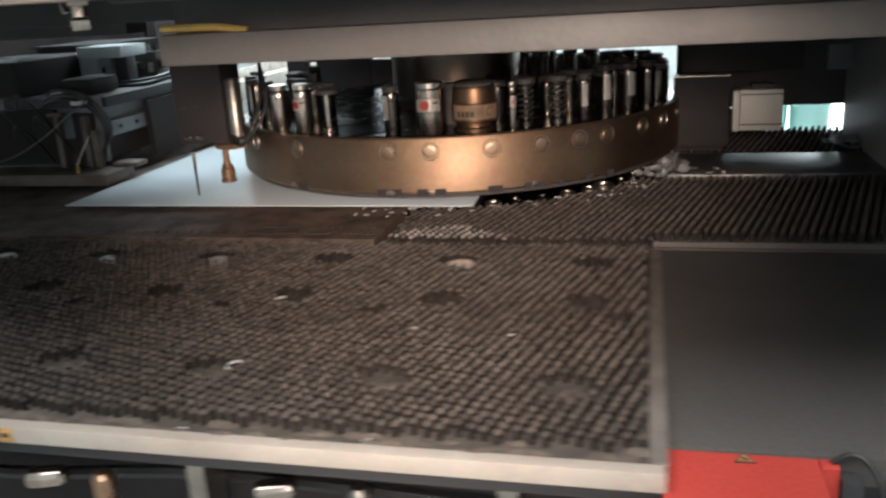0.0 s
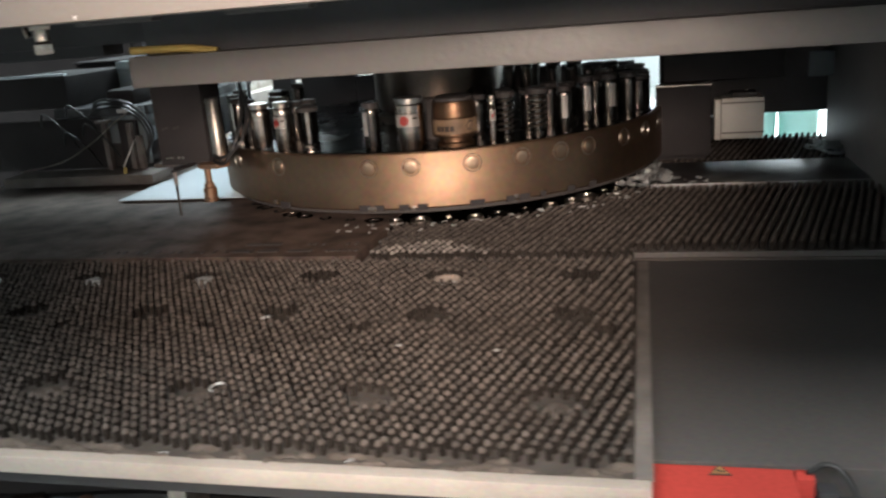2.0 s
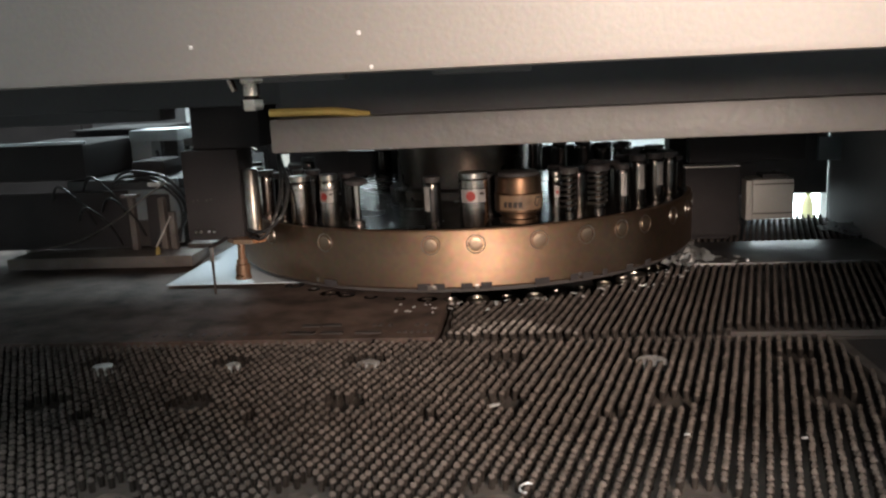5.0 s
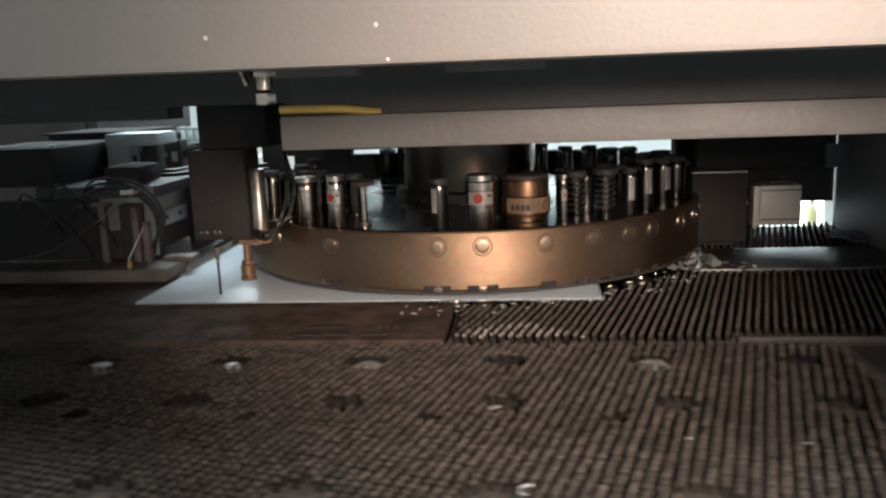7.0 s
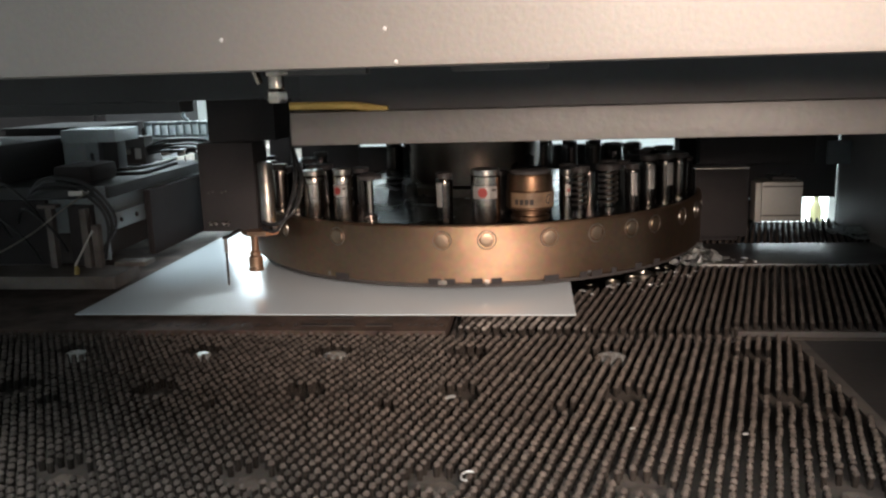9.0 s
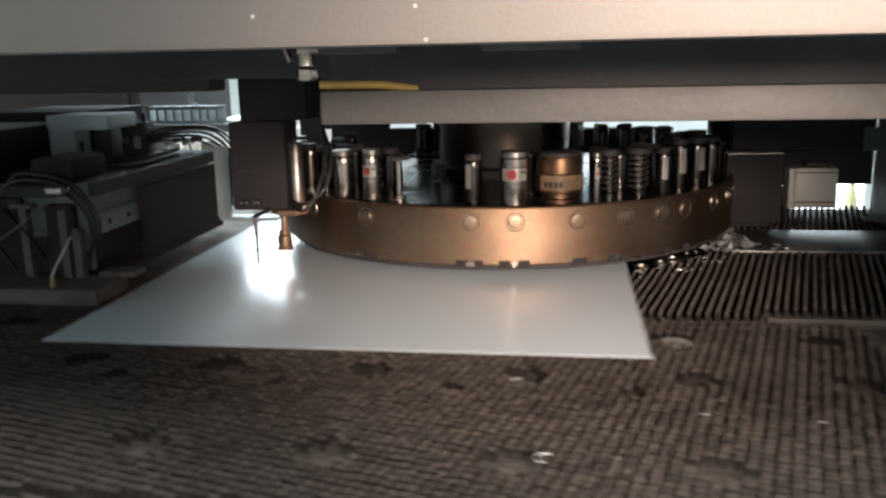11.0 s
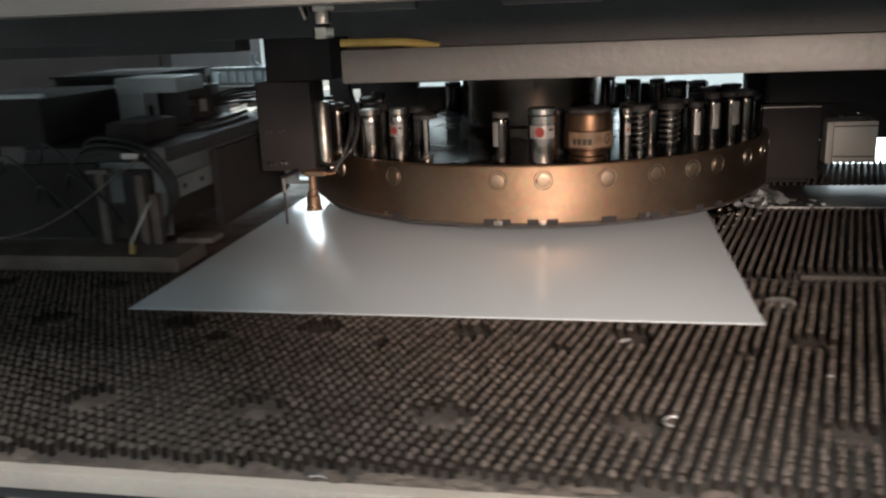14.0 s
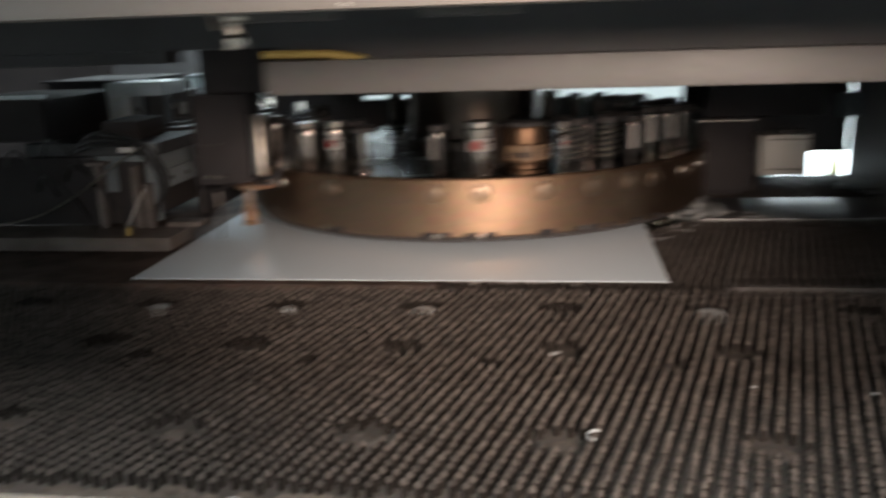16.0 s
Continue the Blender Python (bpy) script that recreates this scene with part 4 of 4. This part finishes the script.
    crumpled("small crumpled sheet metal offcut by the turret", pose(0.452, -0.185, 0.001, 0, 0, -35), 0.05, 0.07, 32)
    crumpled("pale sheet metal offcut behind the rear brush", pose(0.865, 0.105, 0.001, 0, 0, 20), 0.07, 0.13, 33)
    for i in range(12):
        x, y, q = 0.50 + rnd.uniform(0, 0.09), -0.17 + rnd.uniform(0, 0.05), rnd.uniform(0.003, 0.007)
        bm = bmesh.new()
        box(bm, -q, q, -q * 0.5, q * 0.5, 0, 0.002, 0.0003)
        ob = part("metal_slug", bm, rnd.choice((SCRAP, BLACK)), None, "", pose(x, y, -0.0015, 0, 0, rnd.uniform(0, 180)))
        tagged(ob, "punched metal slug on the slide strip", "metal scrap", "metal slugs")
    p = thing("side_plate", "dark grey smooth fixed plate beside the sliding table", "machine cover")
    block("plate", (0.10, 1.7, -1.2045, -0.60, -0.060, -0.0305), SHADE_PLATE, p, bevel=0.003)
    for x, y in ((0.80, -0.86), (0.79, -1.04), (0.86, -0.80), (0.84, -1.12)):
        part("oil_stain", lathe(bmesh.new(), [(0.012, -0.0304), (0.010, -0.0298)], 18, pose(x, y, 0, 0, 0, 20) @ Matrix.Diagonal((0.8, 1.6, 1, 1))), BLACK, p, "dark oil stain")
    g = thing("red_guard", "red painted guard with a yellow warning triangle", "machine guard")
    block("guard_body", (0.452, 0.588, -1.33, -1.2055, -0.30, -0.033), RED_PAINT, g, bevel=0.003)
    block("guard_arm", (0.5885, 0.604, -1.222, -1.2055, -0.12, -0.033), RED_PAINT, g, bevel=0.002)
    m = pose(0.5245, -1.2165, -0.0325, 0, 0, -28)
    part("warning_triangle", lathe(bmesh.new(), [(0.0115, -0.0003), (0.0115, 0.0004)], 3, m), INK, g, "worn yellow warning triangle with dark border")
    part("triangle_field", lathe(bmesh.new(), [(0.0085, 0.0004), (0.0085, 0.0008)], 3, m), STICKER, g, "worn yellow warning triangle")
    part("warning_mark", box(bmesh.new(), -0.003, 0.004, -0.0010, 0.0012, 0.0008, 0.0012, 0, m), INK, g)
    block("guard_edge", (0.5885, 0.70, -1.32, -1.2225, -0.30, -0.14), CARBON, g)
    block("hinge", (0.6045, 0.622, -1.232, -1.213, -0.075, -0.040), DARK_PAINT, g, "dark steel hinge", bevel=0.003)
    part("hose", tube(bmesh.new(), [(0.598, -1.214, -0.0315), (0.612, -1.208, -0.026), (0.626, -1.214, -0.028), (0.636, -1.236, -0.045), (0.638, -1.28, -0.10)], 0.0026), RUBBER, g, "thin black hose")


# ---- sheet and carriage ----
def sheet():
    bm = bmesh.new()
    box(bm, -0.601, 0.259, 0.0, 0.955, 0.0024, 0.0038, 0.0004)
    return tagged(part("metal_sheet", bm, SHEET), "flat brushed grey sheet metal blank on the brush table", "metal sheet")


def carriage():
    c = thing("carriage", "black clamp carriage with cables and a cable chain", "machine carriage")
    block("clamp_base", (-1.05, -0.612, 0.17, 0.275, 0.004, 0.030), CLAMP, c, "oily brown clamp block", bevel=0.004)
    block("clamp_jaw", (-0.655, -0.590, 0.255, 0.300, 0.0305, 0.040), CLAMP, c, bevel=0.002)
    block("beam_front", (-0.95, -0.692, 0.29, 0.8395, 0.093, 0.165), MID_PAINT, c, bevel=0.003)
    block("beam_step", (-0.6915, -0.680, 0.29, 0.8395, 0.094, 0.130), MID_PAINT, c, bevel=0.002)
    block("beam_cover", (-0.95, -0.668, 0.29, 0.8395, 0.1655, 0.190), DARK_PAINT, c, bevel=0.003)
    block("beam_foot", (-0.95, -0.725, 0.29, 0.8395, 0.030, 0.0925), BLACK, c, bevel=0.003)
    for i in range(2):
        part("screw", lathe(bmesh.new(), [(0.005, 0), (0.005, 0.003)], 8, pose(-0.6795, 0.35 + 0.07 * i, 0.112, 0, 90, 0)), BLACK, c)
    block("side_shield", (-0.6755, -0.660, 0.455, 0.818, 0.014, 0.160), CARBON, c, "black side shield", bevel=0.004)
    block("top_box", (-1.12, -0.89, 0.66, 0.92, 0.191, 0.288), CARBON, c, "dark cover box", bevel=0.004)
    block("box_lid", (-1.13, -0.885, 0.65, 0.93, 0.2885, 0.293), CARBON, c, bevel=0.001)
    block("motor_cover", (-0.80, -0.715, 0.31, 0.43, 0.191, 0.232), CARBON, c, bevel=0.018)
    block("motor_body", (-1.15, -0.905, 0.30, 0.62, 0.191, 0.276), CARBON, c, bevel=0.012)
    block("front_box", (-1.15, -0.80, 0.276, 0.288, 0.030, 0.165), CARBON, c, bevel=0.004)
    for x, z in ((-0.778, 0.152), (-0.706, 0.150), (-0.684, 0.117)):
        block("post", (x - 0.007, x + 0.007, 0.245, 0.262, 0.0305, z), CLAMP, c, bevel=0.002)
    block("upright_plate", (-0.750, -0.698, 0.268, 0.280, 0.0305, 0.155), CARBON, c, "grey upright plate", bevel=0.002)
    block("upright_plate", (-0.6915, -0.672, 0.272, 0.282, 0.040, 0.192), MID_PAINT, c, "grey upright plate", bevel=0.002)
    block("saddle_plate", (-0.902, -0.846, 0.540, 0.598, 0.1905, 0.262), PALE_RAIL, c, "pale grey saddle plate", bevel=0.003)
    block("saddle_top", (-0.902, -0.770, 0.536, 0.655, 0.2625, 0.292), PALE_RAIL, c, "pale grey saddle cap", bevel=0.003)
    block("saddle_web", (-0.838, -0.800, 0.600, 0.645, 0.1905, 0.2620), DARK_PAINT, c, bevel=0.003)
    part("cover_lip", box(bmesh.new(), -1.25, -0.905, 0.300, 0.316, 0.2765, 0.283, 0.001), PALE_RAIL, c, "thin pale lip of the cover")
    for i in range(2):
        part("hanging_cable", tube(bmesh.new(), [(-0.835, 0.545, 0.215 + 0.02 * i), (-0.80, 0.50, 0.190 + 0.012 * i), (-0.74, 0.49, 0.1935 + 0.010 * i), (-0.69, 0.52, 0.1945 + 0.012 * i), (-0.655, 0.60, 0.205 + 0.012 * i)], 0.0042), RUBBER, c, "black cable loop")
    for i in range(3):
        q = 0.011 * i
        part("cable", tube(bmesh.new(), [(-0.86 + q, 0.300, 0.165 + q), (-0.79, 0.262 + q * 0.5, 0.188 + q), (-0.72 + q, 0.258, 0.186 + q * 0.6), (-0.676 + q, 0.262, 0.150), (-0.664 + q * 0.6, 0.264, 0.105), (-0.676 - q, 0.262, 0.045)], 0.0034 + 0.0005 * (i % 2)), RUBBER, c, "black cable loop")
    part("cable_clip", box(bmesh.new(), -0.735, -0.705, 0.252, 0.275, 0.176, 0.186, 0.002), SILVER_LABEL, c)
    block("post_cap", (-0.800, -0.760, 0.243, 0.264, 0.1525, 0.160), CLAMP, c, bevel=0.002)
    part("tag_cable", tube(bmesh.new(), [(-0.672, 0.215, 0.112), (-0.684, 0.197, 0.080), (-0.7015, 0.190, 0.046)], 0.0019), SILVER_LABEL, c, "thin pale cable")
    part("yellow_plug", lathe(bmesh.new(), [(0.0035, 0.018), (0.0050, 0.021), (0.0050, 0.043), (0.003, 0.047)], 12, pose(-0.704, 0.190, 0.0, 0, 8, 0)), YELLOW, c, "yellow cable plug")
    block("bracket", (-0.702, -0.6645, 0.822, 0.834, 0.191, 0.212), PALE_RAIL, c, "grey upright bracket", bevel=0.002)
    block("bracket_plate", (-0.6595, -0.628, 0.790, 0.800, 0.036, 0.202), PALE_RAIL, c, "grey upright bracket", bevel=0.002)
    block("bracket_foot", (-0.672, -0.52, 0.80, 0.842, 0.0265, 0.0355), PALE_RAIL, c, bevel=0.002)
    rnd = random.Random(5)
    for i in range(5):
        z = 0.205 + 0.007 * i
        e = rnd.uniform(-0.012, 0.012)
        part("cable", tube(bmesh.new(), [(-0.84 + 0.012 * i, 0.74, z), (-0.76 + e, 0.765, z + 0.016), (-0.69 + 0.007 * i, 0.80, z + 0.006 + e), (-0.640 + 0.006 * i, 0.812, z - 0.03), (-0.622 - 0.005 * i, 0.812, z - 0.09 + e), (-0.640 - 0.003 * i, 0.810, 0.05)], 0.0028 + 0.0004 * (i % 3)), RUBBER, c, "black cable loop")
    part("white_cable", tube(bmesh.new(), [(-0.715, 0.79, 0.205), (-0.712, 0.80, 0.170), (-0.700, 0.81, 0.148), (-0.686, 0.815, 0.150), (-0.680, 0.818, 0.185)], 0.0026), SILVER_LABEL, c, "thin white cable")
    for i in range(4):
        part("cable_plug", lathe(bmesh.new(), [(0.005, -0.014), (0.0065, -0.012), (0.0065, 0.010), (0.004, 0.014)], 12, pose(-0.760 + 0.022 * i, 0.785, 0.214 + 0.007 * (i % 2), 20, 80, 30)), (SILVER_LABEL, BLACK, STEEL, BLACK)[i], c)
    part("pale_hose", tube(bmesh.new(), [(-1.02, 0.205, 0.040), (-0.90, 0.215, 0.060), (-0.807, 0.222, 0.104), (-0.74, 0.236, 0.152), (-0.689, 0.25, 0.186)], 0.0018), STEEL, c, "thin pale hose")
    for i, (x, z) in enumerate(((-0.92, 0.10), (-0.86, 0.12), (-0.98, 0.15), (-0.90, 0.17))):
        part("cable", tube(bmesh.new(), [(x, 0.27, z), (x + 0.04, 0.235, z + 0.035), (x + 0.09, 0.24, z - 0.01), (x + 0.10, 0.27, z - 0.06)], 0.0026), RUBBER, c, "black cable loop")
    valve = block("valve_block", (-0.884, -0.795, 0.735, 0.785, 0.191, 0.262), BLACK, c, "black valve block with steel fittings", bevel=0.003)
    for i in range(4):
        part("valve_fitting", lathe(bmesh.new(), [(0.004, 0), (0.005, 0.003), (0.005, 0.014), (0.003, 0.020)], 10, pose(-0.872 + 0.022 * i, 0.76, 0.2625)), (STEEL, BLACK, STEEL, BLACK)[i], valve)
    for i in range(3):
        part("valve_label", box(bmesh.new(), -0.878 + 0.028 * i, -0.862 + 0.028 * i, 0.7338, 0.7346, 0.205 + 0.012 * (i % 2), 0.232), (SILVER_LABEL, STEEL, SILVER_LABEL)[i], valve)
        part("valve_hose", tube(bmesh.new(), [(-0.872 + 0.026 * i, 0.735, 0.236), (-0.90 + 0.02 * i, 0.70, 0.228), (-0.90 + 0.03 * i, 0.69, 0.20), (-0.86 + 0.03 * i, 0.71, 0.193)], 0.003), RUBBER, valve)
    for i in range(9):
        x = -0.884 + i * 0.0222
        link = block("chain_link", (x, x + 0.006, 0.93, 0.985, 0.246, 0.288), PALE_RAIL, c, bevel=0.002)
        block("link_plate", (x + 0.0062, x + 0.0220, 0.928, 0.936, 0.279, 0.288), PALE_RAIL, link, bevel=0.001)
        block("link_plate", (x + 0.0062, x + 0.0220, 0.928, 0.936, 0.246, 0.253), PALE_RAIL, link, bevel=0.001)
        block("link_floor", (x + 0.0062, x + 0.0220, 0.940, 0.982, 0.247, 0.250), BLACK, link, bevel=0)
    block("chain_shelf", (-0.93, -0.645, 0.90, 1.0, 0.226, 0.2455), PALE_RAIL, c)
    block("chain_post", (-0.93, -0.87, 0.8402, 1.0, 0.12, 0.2255), DARK_PAINT, c)
    hook = tube(bmesh.new(), [(-0.765, 0.955, 0.290), (-0.778, 0.955, 0.302), (-0.775, 0.955, 0.318)], 0.004)
    part("chain_hook", hook, PALE_RAIL, c)
    return c


def cross_rail():
    r = thing("cross_rail", "low dark guide rail under the clamp carriage", "guide rail")
    block("rail_body", (-1.0, -0.74, 0.36, 2.6, -0.002, 0.0035), DARK_PAINT, r)
    block("rail_bed", (-1.0, -0.80, 0.45, 2.6, -0.20, -0.0395), DARK_PAINT, r)
    for y in (0.6, 2.4):
        block("leg", (-0.95, -0.85, y - 0.05, y + 0.05, FLOOR, -0.2005), DARK_PAINT, r)
    return r


def rear_things():
    t = thing("rear_table", "brush table behind the press in bright daylight", "brush table")
    block("tray", (-1.25, -0.45, 0.42, 2.2, -0.030, -0.017), TRAY, t)
    v, f = SHAPES[0]
    verts, faces = [], []
    for x, y in lattice(-0.66, -0.46, 0.45, 1.2):
        base = len(verts)
        verts += [(a + x, b + y, c) for a, b, c in v]
        faces += [tuple(i + base for i in q) for q in f]
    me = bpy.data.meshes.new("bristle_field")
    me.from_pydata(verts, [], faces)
    paint_tips(me)
    ob = new("bristle_field", me)
    ob.parent = t
    tagged(ob, kind="stuff")
    block("side_rail", (-0.56, -0.53, 0.75, 3.0, -0.0165, 0.075), PALE_RAIL, t, "pale steel side rail")
    block("side_ledge", (-0.62, -0.565, 0.75, 3.0, -0.0165, 0.02), PALE_RAIL, t)
    rail = thing("rear_rail", "pale cream guide rail behind the press in daylight", "guide rail")
    block("rail_body", (-1.40, -1.20, 1.04, 3.4, -0.06, 0.062), RAIL_PAINT, rail, bevel=0.004)
    block("rail_track", (-1.40, -1.27, 1.04, 3.4, 0.0625, 0.105), STEEL, rail, "bright steel track", bevel=0.003)
    block("rail_cover", (-1.40, -1.29, 1.04, 3.4, 0.1055, 0.150), PALE_RAIL, rail, bevel=0.003)
    for y in (1.2, 3.2):
        block("leg", (-1.36, -1.26, y - 0.05, y + 0.05, FLOOR, -0.0605), DARK_PAINT, rail)
    for x in (-1.2, -0.5):
        for y in (0.5, 2.1):
            block("leg", (x - 0.03, x + 0.03, y - 0.03, y + 0.03, FLOOR, -0.0345), DARK_PAINT, t)



# Simple teal turned shapes that stand in for plants behind the press.
def plant_stand_ins():
    for x in (1.08, 1.30):
        b = thing("plant_stand_in", "pale teal round shape standing in for plants", "bin", pose(x, 3.1, FLOOR), "teal bins")
        part("stand_in_body", lathe(bmesh.new(), [(0.085, 0), (0.09, 0.01), (0.105, 0.50), (0.112, 0.51), (0.112, 0.53)], 28), TEAL, b)
        part("stand_in_top", lathe(bmesh.new(), [(0.114, 0.531), (0.112, 0.545), (0.08, 0.565), (0.03, 0.572)], 28), TEAL, b)


def canister():
    c = thing("canister", "small yellow canister on the hall floor", "canister", pose(1.74, 3.1, FLOOR))
    part("body", lathe(bmesh.new(), [(0.028, 0), (0.032, 0.01), (0.032, 0.44), (0.02, 0.48), (0.012, 0.49)], 24), PALE_YELLOW, c)
    part("cap", lathe(bmesh.new(), [(0.013, 0.4905), (0.015, 0.50), (0.013, 0.525)], 16), PALE_YELLOW, c)


hall()
canister()
plant_stand_ins()
press_frame()
ceiling_fitting()
turret()
tools()
sensor_head()
actuator()
SHEET_OB = sheet()
CARRIAGE = carriage()
RAIL = cross_rail()
rear_things()
fixed_table()
TABLE = brush_table()
SLUGS = loose_slugs(TABLE)


def motions():
    rows = FEED
    walk(TABLE, [(t, pose(x, 0, 0)) for t, x, y in rows])
    walk(RAIL, [(t, pose(x, 0, 0)) for t, x, y in rows])
    walk(SHEET_OB, [(t, pose(x, y, 0)) for t, x, y in rows])
    walk(CARRIAGE, [(t, pose(x, y, 0)) for t, x, y in rows])
    for ob, sx, sy, sz, a in SLUGS:
        walk(ob, [(t, pose(sx + x, sy, sz, 4, -5, a)) for t, x, y in rows])


motions()
